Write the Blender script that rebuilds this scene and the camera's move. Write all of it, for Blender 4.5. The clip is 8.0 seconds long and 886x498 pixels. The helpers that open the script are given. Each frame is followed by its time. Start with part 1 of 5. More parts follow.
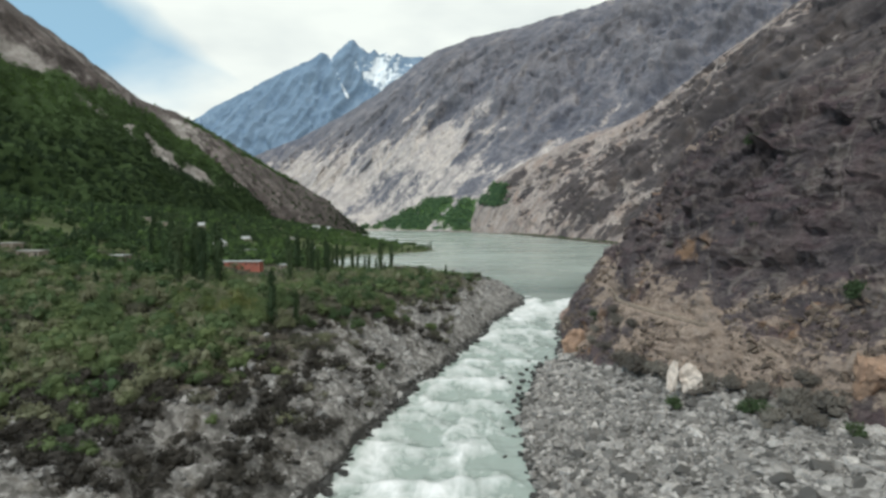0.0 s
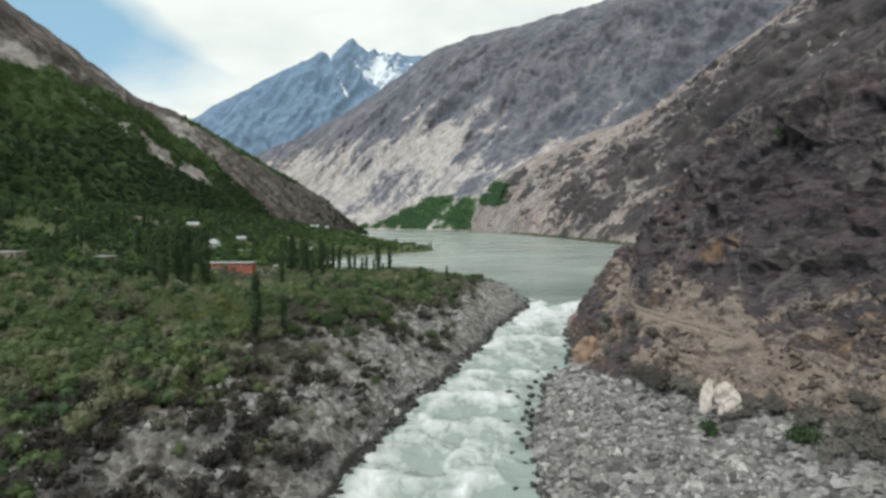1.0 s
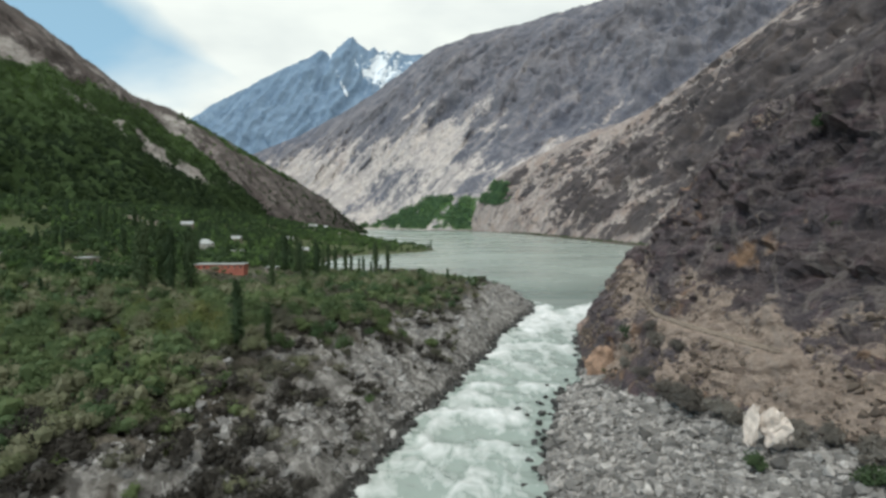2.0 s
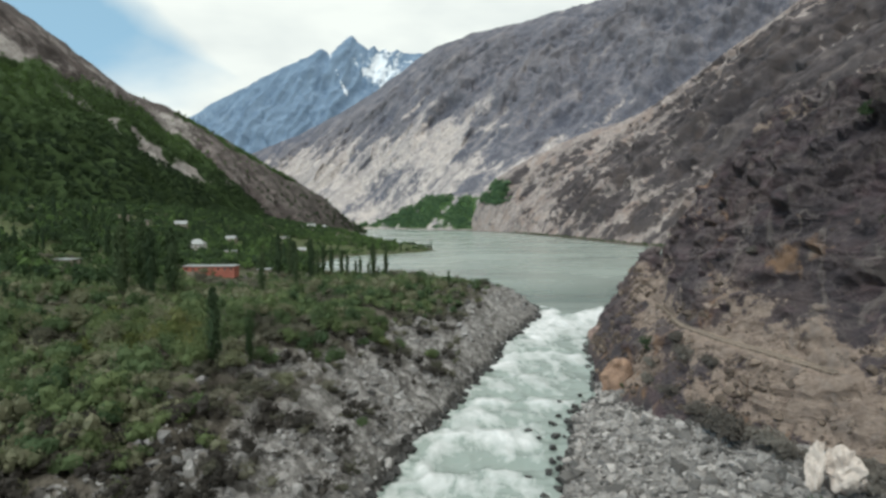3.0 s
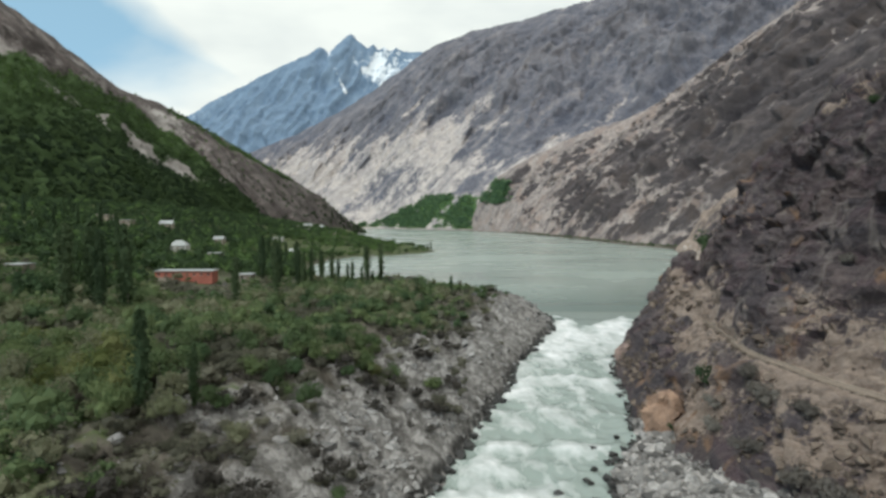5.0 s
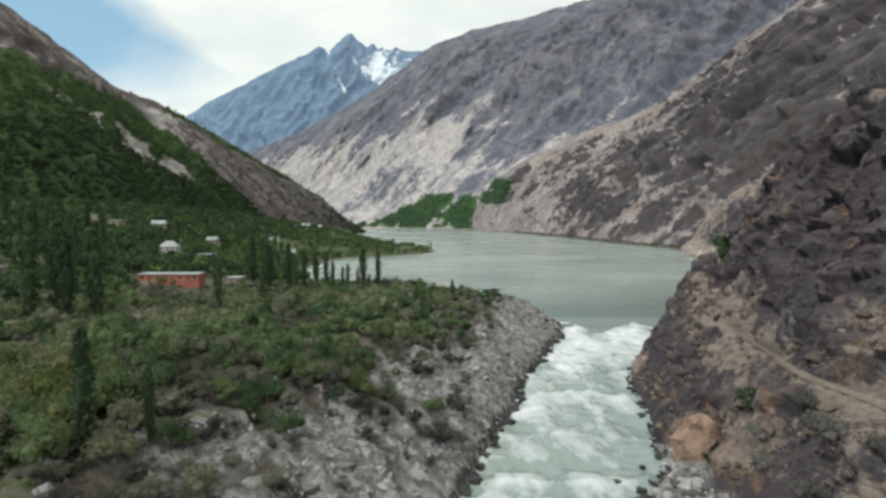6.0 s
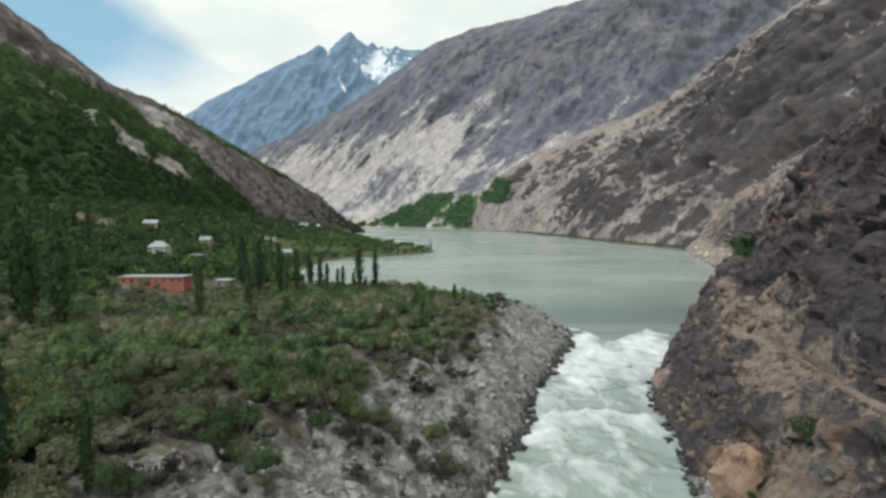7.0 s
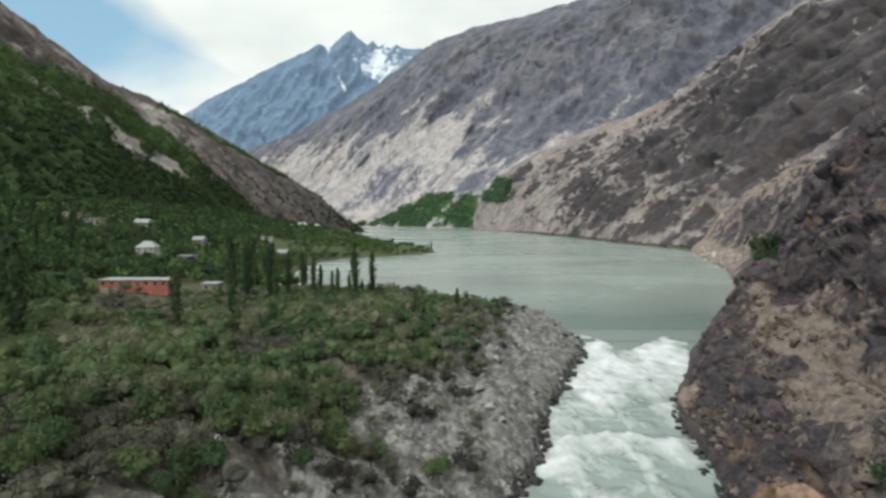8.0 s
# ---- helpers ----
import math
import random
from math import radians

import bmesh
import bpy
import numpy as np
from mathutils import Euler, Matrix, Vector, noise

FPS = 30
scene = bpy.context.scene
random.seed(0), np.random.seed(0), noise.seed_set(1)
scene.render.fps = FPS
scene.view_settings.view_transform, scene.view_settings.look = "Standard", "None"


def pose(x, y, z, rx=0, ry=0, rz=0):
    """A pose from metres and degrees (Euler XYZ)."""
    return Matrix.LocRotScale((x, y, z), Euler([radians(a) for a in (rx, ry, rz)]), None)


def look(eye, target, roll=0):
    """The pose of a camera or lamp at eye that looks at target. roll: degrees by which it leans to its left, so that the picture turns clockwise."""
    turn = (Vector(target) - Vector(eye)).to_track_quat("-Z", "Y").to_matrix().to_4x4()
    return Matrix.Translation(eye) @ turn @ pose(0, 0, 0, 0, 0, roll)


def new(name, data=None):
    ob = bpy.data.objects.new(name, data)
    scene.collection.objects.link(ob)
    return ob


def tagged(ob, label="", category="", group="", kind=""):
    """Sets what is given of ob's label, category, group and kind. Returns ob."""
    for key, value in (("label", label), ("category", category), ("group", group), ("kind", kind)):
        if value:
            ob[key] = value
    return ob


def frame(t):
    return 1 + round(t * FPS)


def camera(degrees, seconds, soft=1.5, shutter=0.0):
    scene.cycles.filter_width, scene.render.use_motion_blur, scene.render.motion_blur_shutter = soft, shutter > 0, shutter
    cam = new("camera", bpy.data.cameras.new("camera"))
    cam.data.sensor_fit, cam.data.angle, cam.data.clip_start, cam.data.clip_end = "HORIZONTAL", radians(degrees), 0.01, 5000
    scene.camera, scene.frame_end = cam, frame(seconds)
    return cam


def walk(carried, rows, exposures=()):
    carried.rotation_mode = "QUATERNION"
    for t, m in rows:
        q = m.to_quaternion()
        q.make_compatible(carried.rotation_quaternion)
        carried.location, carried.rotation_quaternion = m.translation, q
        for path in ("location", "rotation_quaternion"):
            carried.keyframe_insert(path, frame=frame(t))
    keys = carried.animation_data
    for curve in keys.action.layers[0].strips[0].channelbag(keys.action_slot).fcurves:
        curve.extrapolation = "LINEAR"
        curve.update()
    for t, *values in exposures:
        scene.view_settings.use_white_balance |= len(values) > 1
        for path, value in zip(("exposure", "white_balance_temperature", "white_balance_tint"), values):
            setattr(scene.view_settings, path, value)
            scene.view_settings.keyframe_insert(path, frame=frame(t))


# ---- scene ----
# ---------------- camera and walk ----------------
cam = camera(76.0, 8.0, soft=3.0)
METRES, EYE, TILT, LEAN, TURN = 120.0, 43.0, -2.76, 0.0, 0.0
ROWS = [
    (0.0, 0.0, 0.0, 0.0, 0.0, 0.0, -0.0),
    (0.5, -0.0016, 0.0616, 0.0028, -0.0, -0.038, 0.01),
    (1.0, -0.0033, 0.1229, 0.0054, -0.0, -0.06, 0.01),
    (1.5, -0.0049, 0.1843, 0.0087, -0.008, -0.091, -0.0),
    (3.0, -0.0101, 0.3717, 0.0185, -0.008, -0.166, -0.04),
    (3.5, -0.0121, 0.4328, 0.0217, -0.023, -0.166, -0.06),
    (4.0, -0.0136, 0.4954, 0.0245, -0.023, -0.181, -0.04),
    (4.5, -0.0155, 0.5581, 0.0269, -0.038, -0.189, -0.06),
    (6.0, -0.0205, 0.7476, 0.0373, -0.06, -0.226, -0.03),
    (6.5, -0.0223, 0.8101, 0.0402, -0.06, -0.249, -0.05),
    (7.0, -0.0244, 0.8723, 0.0431, -0.068, -0.272, -0.09),
    (7.5, -0.0269, 0.9339, 0.0459, -0.068, -0.287, -0.14),
    (8.0, -0.0287, 0.9972, 0.0486, -0.053, -0.309, -0.16),
]
walk(cam, [(t, pose(0, 0, EYE, TILT, LEAN, TURN) @ pose(METRES * x, METRES * y, METRES * z, 90 + pitch, roll, yaw)) for t, x, y, z, yaw, pitch, roll in ROWS],
     exposures=[(0.0, 0.0, 6150, 3.0), (8.0, 0.0, 6150, 3.0)])

# ---------------- sky, sun, exposure ----------------
SUN_ELEV, SUN_AZ = radians(47), radians(222)      # azimuth clockwise from +y
scene.view_settings.exposure = 0.0


def build_world():
    w = bpy.data.worlds.new("sky")
    scene.world = w
    w.use_nodes = True
    nt = w.node_tree
    nt.nodes.clear()
    N, L = nt.nodes.new, nt.links.new
    out, bg = N("ShaderNodeOutputWorld"), N("ShaderNodeBackground")
    sky = N("ShaderNodeTexSky")
    sky.sky_type, sky.sun_disc = "NISHITA", False
    sky.sun_elevation, sky.sun_rotation = SUN_ELEV, SUN_AZ
    sky.altitude = 2500
    dim = N("ShaderNodeVectorMath"); dim.operation = "SCALE"; dim.inputs[3].default_value = 0.13
    L(sky.outputs[0], dim.inputs[0])
    haze = N("ShaderNodeMixRGB"); haze.inputs[0].default_value = 0.6
    haze.inputs[2].default_value = (0.47, 0.71, 0.84, 1)
    L(dim.outputs[0], haze.inputs[1])
    co = N("ShaderNodeTexCoord")
    mp = N("ShaderNodeMapping"); mp.inputs["Scale"].default_value = (1.0, 1.0, 2.2)
    L(co.outputs["Generated"], mp.inputs[0])
    n1 = N("ShaderNodeTexNoise"); n1.inputs["Scale"].default_value = 2.2; n1.inputs["Detail"].default_value = 7
    n1.inputs["Roughness"].default_value = 0.5; n1.inputs["Distortion"].default_value = 0.4
    L(mp.outputs[0], n1.inputs["Vector"])
    # a wedge of clear sky in the north-west, between the cloud's edge and the haze over the hills
    edge = N("ShaderNodeVectorMath"); edge.operation = "DOT_PRODUCT"; edge.inputs[1].default_value = (-0.70, -0.119, -0.70)
    low = N("ShaderNodeVectorMath"); low.operation = "DOT_PRODUCT"; low.inputs[1].default_value = (-0.18, -0.222, 0.47)
    L(co.outputs["Generated"], edge.inputs[0]); L(co.outputs["Generated"], low.inputs[0])
    dot = N("ShaderNodeMath"); dot.operation = "MINIMUM"
    L(edge.outputs["Value"], dot.inputs[0]); L(low.outputs["Value"], dot.inputs[1])
    add = N("ShaderNodeMath"); add.operation = "MULTIPLY_ADD"; add.inputs[1].default_value = 0.14
    L(n1.outputs[0], add.inputs[0]); L(dot.outputs[0], add.inputs[2])
    ramp = N("ShaderNodeValToRGB")
    ramp.color_ramp.elements[0].position, ramp.color_ramp.elements[0].color = 0.040, (1, 1, 1, 1)
    ramp.color_ramp.elements[1].position, ramp.color_ramp.elements[1].color = 0.088, (0, 0, 0, 1)
    L(add.outputs[0], ramp.inputs[0])
    n2 = N("ShaderNodeTexNoise"); n2.inputs["Scale"].default_value = 3.0; n2.inputs["Detail"].default_value = 4
    mp2 = N("ShaderNodeMapping"); mp2.inputs["Scale"].default_value = (1.0, 1.0, 2.6); mp2.inputs["Location"].default_value = (0.3, 0.7, 0.1)
    L(co.outputs["Generated"], mp2.inputs[0]); L(mp2.outputs[0], n2.inputs["Vector"])
    r2 = N("ShaderNodeValToRGB")
    r2.color_ramp.elements[0].position, r2.color_ramp.elements[0].color = 0.36, (0.81, 0.815, 0.79, 1)
    r2.color_ramp.elements[1].position, r2.color_ramp.elements[1].color = 0.56, (1.0, 0.985, 0.92, 1)
    L(n2.outputs[0], r2.inputs[0])
    mix = N("ShaderNodeMixRGB")
    L(ramp.outputs[0], mix.inputs[0]); L(haze.outputs[0], mix.inputs[1]); L(r2.outputs[0], mix.inputs[2])
    L(mix.outputs[0], bg.inputs[0])
    bg.inputs[1].default_value = 1.0
    L(bg.outputs[0], out.inputs[0])


build_world()
sun = new("sun", bpy.data.lights.new("sun", "SUN"))
sun.data.energy, sun.data.angle, sun.data.color = 2.3, radians(11), (1.0, 0.97, 0.92)
sun_dir = Vector((math.sin(SUN_AZ) * math.cos(SUN_ELEV), math.cos(SUN_AZ) * math.cos(SUN_ELEV), math.sin(SUN_ELEV)))
sun.matrix_world = look(sun_dir * 900, (0, 0, 0))


# ---------------- arithmetic: noise, polylines ----------------
def lattice(i, j, k):
    n = (i.astype(np.int64) * 374761393 + j.astype(np.int64) * 668265263 + k.astype(np.int64) * 1274126177) & 0xFFFFFFFF
    n = ((n ^ (n >> 13)) * 1103515245) & 0xFFFFFFFF
    n = ((n ^ (n >> 16)) * 2246822519) & 0xFFFFFFFF
    return ((n ^ (n >> 15)) & 0xFFFF) / 32767.5 - 1.0


def vnoise(x, y, z):
    i, j, k = np.floor(x), np.floor(y), np.floor(z)
    u, v, w = x - i, y - j, z - k
    u, v, w = (a * a * a * (a * (a * 6 - 15) + 10) for a in (u, v, w))
    r = 0
    for a in (0, 1):
        for b in (0, 1):
            for c in (0, 1):
                r = r + lattice(i + a, j + b, k + c) * (u if a else 1 - u) * (v if b else 1 - v) * (w if c else 1 - w)
    return r


def fbm(x, y, z, octaves=5, gain=0.5):
    x, y, z = np.broadcast_arrays(np.asarray(x, float), np.asarray(y, float), np.asarray(z, float))
    r, amp, tot = 0, 1.0, 0
    for o in range(octaves):
        r = r + amp * vnoise(x * 2 ** o + 17.3 * o, y * 2 ** o + 5.1 * o, z * 2 ** o + 9.7 * o)
        tot += amp
        amp *= gain
    return r / tot


def ridged(x, y, z, octaves=5, gain=0.55):
    x, y, z = np.broadcast_arrays(np.asarray(x, float), np.asarray(y, float), np.asarray(z, float))
    r, amp, tot = 0, 1.0, 0
    for o in range(octaves):
        r = r + amp * (1 - 2 * np.abs(vnoise(x * 2 ** o + 31.7 * o, y * 2 ** o + 3.3 * o, z * 2 ** o + 12.9 * o)))
        tot += amp
        amp *= gain
    return r / tot


def blocks(x, y, z):
    """Random height of the nearest cell, and the gap to its border."""
    i, j, k = np.floor(x), np.floor(y), np.floor(z)
    f1, f2, val = np.full(x.shape, 9.0), np.full(x.shape, 9.0), np.zeros(x.shape)
    for a in (-1, 0, 1):
        for b in (-1, 0, 1):
            for c in (-1, 0, 1):
                ci, cj, ck = i + a, j + b, k + c
                ox, oy, oz = (0.5 + 0.48 * lattice(ci + s, cj + 3 * s, ck - s) for s in (11, 57, 101))
                dx, dy, dz = ci + ox - x, cj + oy - y, ck + oz - z
                d = np.sqrt(dx * dx + dy * dy + dz * dz)
                h = lattice(ci, cj, ck) + 0.8 * (lattice(ci + 7, cj, ck) * dx + lattice(ci, cj + 7, ck) * dy + lattice(ci, cj, ck + 7) * dz)
                near = d < f1
                f2 = np.where(near, f1, np.minimum(f2, d))
                val = np.where(near, h, val)
                f1 = np.where(near, d, f1)
    return val, f2 - f1


def sstep(a, b, x):
    t = np.clip((np.asarray(x, float) - a) / (b - a), 0, 1)
    return t * t * (3 - 2 * t)


def seg_dist(px, py, line):
    best = np.full(px.shape, 1e9)
    for (ax, ay), (bx, by) in zip(line[:-1], line[1:]):
        dx, dy = bx - ax, by - ay
        t = np.clip(((px - ax) * dx + (py - ay) * dy) / (dx * dx + dy * dy), 0, 1)
        best = np.minimum(best, np.hypot(px - ax - t * dx, py - ay - t * dy))
    return best


def inside(px, py, poly):
    r = np.zeros(px.shape, bool)
    for (ax, ay), (bx, by) in zip(poly, poly[1:] + poly[:1]):
        if ay != by:
            r ^= ((ay > py) != (by > py)) & (px < (bx - ax) * (py - ay) / (by - ay) + ax)
    return r


def smooth_line(pts, n):
    """n points evenly along a polyline, its corners rounded a little."""
    p = np.array(pts, float)
    s = np.concatenate([[0], np.cumsum(np.linalg.norm(np.diff(p, axis=0), axis=1))])
    q = np.linspace(0, s[-1], n)
    return np.stack([np.interp(q, s, p[:, c]) for c in range(p.shape[1])], 1)


# ---------------- meshes ----------------
def raw_mesh(name, verts, faces, material, attrs=None, smooth=True):
    """A mesh from numpy arrays of places and of triangles or quads."""
    me = bpy.data.meshes.new(name)
    nf, k = faces.shape
    me.vertices.add(len(verts)); me.vertices.foreach_set("co", np.ascontiguousarray(verts, np.float32).ravel())
    me.loops.add(nf * k); me.loops.foreach_set("vertex_index", np.ascontiguousarray(faces, np.int32).ravel())
    me.polygons.add(nf)
    me.polygons.foreach_set("loop_start", np.arange(0, nf * k, k, dtype=np.int32))
    me.polygons.foreach_set("use_smooth", np.broadcast_to(np.asarray(smooth, bool), nf).astype(bool).tolist())
    for key, val in (attrs or {}).items():
        at = me.attributes.new(key, "FLOAT", "POINT")
        at.data.foreach_set("value", np.ascontiguousarray(val, np.float32).ravel())
    me.update(calc_edges=True)
    me.validate()
    if material:
        me.materials.append(material)
    return me


def grid_faces(nu, nv):
    a = (np.arange(nu - 1)[:, None] * nv + np.arange(nv - 1)[None]).ravel()
    return np.stack([a, a + nv, a + nv + 1, a + 1], 1)


def bm_mesh(name, bm, material, smooth=False):
    me = bpy.data.meshes.new(name)
    bm.to_mesh(me)
    bm.free()
    if material:
        me.materials.append(material)
    if smooth:
        me.polygons.foreach_set("use_smooth", np.full(len(me.polygons), True))
    return me


def part(name, data, material, parent, label="", m=None):
    me = bm_mesh(name, data, material) if isinstance(data, bmesh.types.BMesh) else data
    ob = new(name, me)
    ob.parent = parent
    if m is not None:
        ob.matrix_basis = m
    return tagged(ob, label)


# ---------------- materials ----------------
class Nodes:
    def __init__(self, name):
        self.mat = bpy.data.materials.new(name)
        self.mat.use_nodes = True
        self.nt = self.mat.node_tree
        self.bsdf = self.nt.nodes["Principled BSDF"]
        self.co = self.nt.nodes.new("ShaderNodeNewGeometry").outputs["Position"]

    def add(self, kind, **inputs):
        n = self.nt.nodes.new("ShaderNode" + kind)
        for k, v in inputs.items():
            self.put(n.inputs[k.replace("_", " ")], v)
        return n

    def put(self, socket, v):
        if isinstance(v, bpy.types.NodeSocket):
            self.nt.links.new(v, socket)
        elif isinstance(v, tuple) and len(v) == 3 and socket.type == "RGBA":
            socket.default_value = (*v, 1)
        else:
            socket.default_value = v

    def attr(self, name):
        n = self.nt.nodes.new("ShaderNodeAttribute")
        n.attribute_name = name
        return n.outputs["Fac"]

    def noise(self, scale, detail=6, rough=0.55, stretch=None, distort=0.0):
        n = self.add("TexNoise", Scale=scale, Detail=detail, Roughness=rough, Distortion=distort)
        co = self.co
        if stretch:
            m = self.add("Mapping", Vector=co, Scale=stretch)
            co = m.outputs[0]
        self.put(n.inputs["Vector"], co)
        return n.outputs["Fac"]

    def cells(self, scale, feature="F1", out="Distance", rand=1.0):
        n = self.add("TexVoronoi", Vector=self.co, Scale=scale, Randomness=rand)
        n.feature = feature
        return n.outputs[out]

    def ramp(self, fac, *stops):
        n = self.add("ValToRGB", Fac=fac)
        e = n.color_ramp.elements
        while len(e) < len(stops):
            e.new(0.5)
        for el, (p, c) in zip(e, stops):
            el.position = p
            el.color = (c, c, c, 1) if isinstance(c, (int, float)) else (*c, 1)
        return n.outputs["Color"]

    def mix(self, fac, a, b, blend="MIX"):
        n = self.nt.nodes.new("ShaderNodeMixRGB")
        n.blend_type = blend
        for s, v in zip(n.inputs, (fac, a, b)):
            self.put(s, v)
        return n.outputs[0]

    def math(self, op, a, b=0.0):
        n = self.nt.nodes.new("ShaderNodeMath")
        n.operation = op
        self.put(n.inputs[0], a)
        self.put(n.inputs[1], b)
        return n.outputs[0]

    def done(self, color, rough=0.9, bump=None, strength=0.5, distance=0.1, spec=0.3):
        self.put(self.bsdf.inputs["Base Color"], color)
        self.put(self.bsdf.inputs["Roughness"], rough)
        self.put(self.bsdf.inputs["Specular IOR Level"], spec)
        if bump is not None:
            b = self.add("Bump", Height=bump, Strength=strength, Distance=distance)
            self.nt.links.new(b.outputs[0], self.bsdf.inputs["Normal"])
        return self.mat


def mountain_material(name, rock_a, rock_b, scree_a, scree_b, size, grass=(0.05, 0.08, 0.02), snow=(0.8, 0.82, 0.85), lumps=1.6, contrast=1.0, warm=None):
    """Rock, loose scree, scrub and snow, told apart by the masks scree, green and snow; size: metres of the main grain."""
    n = Nodes(name)
    big = n.noise(1 / (7 * size), 6, 0.6, distort=0.5)
    fine = n.noise(1 / size, 9, 0.72, distort=0.4)
    mid = n.noise(1 / (2.6 * size), 8, 0.66, distort=0.9)
    rock = n.mix(n.ramp(mid, (0.34, 0), (0.66, 1)), rock_a, rock_b)
    rock = n.mix(n.ramp(fine, (0.40, 0.55 * contrast), (0.52, 0.0)), rock, tuple(0.55 * a for a in rock_a))
    rock = n.mix(n.ramp(big, (0.45, 0.0), (0.66, 0.4)), rock, tuple(0.7 * a + 0.3 * b for a, b in zip(rock_b, scree_a)))
    rock = n.mix(n.ramp(n.attr("streak"), (0.34, 0.6 * contrast), (0.52, 0.0)), rock, tuple(0.6 * a for a in rock_a))
    rock = n.mix(n.ramp(n.attr("streak"), (0.56, 0.0), (0.72, 0.45)), rock, scree_a)
    rock = n.mix(n.ramp(n.attr("ridge"), (0.45, 0.0), (0.85, 0.25)), rock, scree_a)
    scree = n.mix(n.ramp(mid, (0.34, 0), (0.62, 1)), scree_a, scree_b)
    scree = n.mix(n.ramp(fine, (0.36, 0.45 * contrast), (0.5, 0.0)), scree, rock_b)
    scree = n.mix(n.ramp(n.attr("streak"), (0.36, 0.6 * contrast), (0.5, 0.0)), scree, tuple(0.5 * a + 0.5 * b for a, b in zip(rock_b, scree_a)))
    if warm:
        scree = n.mix(n.ramp(n.noise(1 / (9 * size), 5, 0.6, distort=0.6), (0.50, 0.0), (0.62, 0.75)), scree, warm)
        rock = n.mix(n.ramp(n.noise(1 / (13 * size), 5, 0.6, distort=0.6), (0.50, 0.0), (0.62, 0.45)), rock, tuple(0.34 * w for w in warm))
    edge = n.math("ADD", n.attr("scree"), n.math("MULTIPLY", n.math("SUBTRACT", mid, 0.5), 1.0))
    col = n.mix(n.ramp(edge, (0.36, 0), (0.66, 1)), rock, scree)
    ge = n.math("ADD", n.attr("green"), n.math("MULTIPLY", n.math("SUBTRACT", fine, 0.5), 1.3))
    col = n.mix(n.ramp(ge, (0.45, 0), (0.6, 1)), col, n.mix(mid, tuple(0.6 * g for g in grass), tuple(1.5 * g for g in grass)))
    se = n.math("ADD", n.attr("snow"), n.math("MULTIPLY", n.math("SUBTRACT", fine, 0.5), 1.9))
    col = n.mix(n.ramp(se, (0.46, 0), (0.56, 1)), col, snow)
    return n.done(col, 0.95, n.math("ADD", fine, n.math("MULTIPLY", mid, lumps)), 0.7 * contrast, size * 0.7, 0.15)


# distance haze mixed into the far mountain's colours: lifted darks, bluer, softer pattern
ROCK_FAR = mountain_material("hazy_far_mountain_rock", (0.086, 0.092, 0.122), (0.188, 0.180, 0.206), (0.355, 0.310, 0.292), (0.55, 0.478, 0.438), 15, (0.07, 0.12, 0.04), lumps=0.5, contrast=0.75)
ROCK_MID = mountain_material("valley_wall_rock", (0.040, 0.036, 0.041), (0.094, 0.080, 0.082), (0.256, 0.210, 0.196), (0.45, 0.380, 0.342), 5.5, (0.07, 0.12, 0.04), lumps=0.8, warm=(0.30, 0.225, 0.192))
# the peak's distance haze is put into its rock colours: blue, low contrast
ROCK_PEAK = mountain_material("haze_blue_rock", (0.132, 0.190, 0.275), (0.215, 0.290, 0.390), (0.25, 0.32, 0.41), (0.32, 0.39, 0.48), 30, lumps=0.3, contrast=0.35)
ROCK_LEFT = mountain_material("scrubby_hillside_rock", (0.080, 0.066, 0.064), (0.190, 0.155, 0.146), (0.30, 0.27, 0.255), (0.47, 0.435, 0.41), 6, (0.056, 0.086, 0.034))


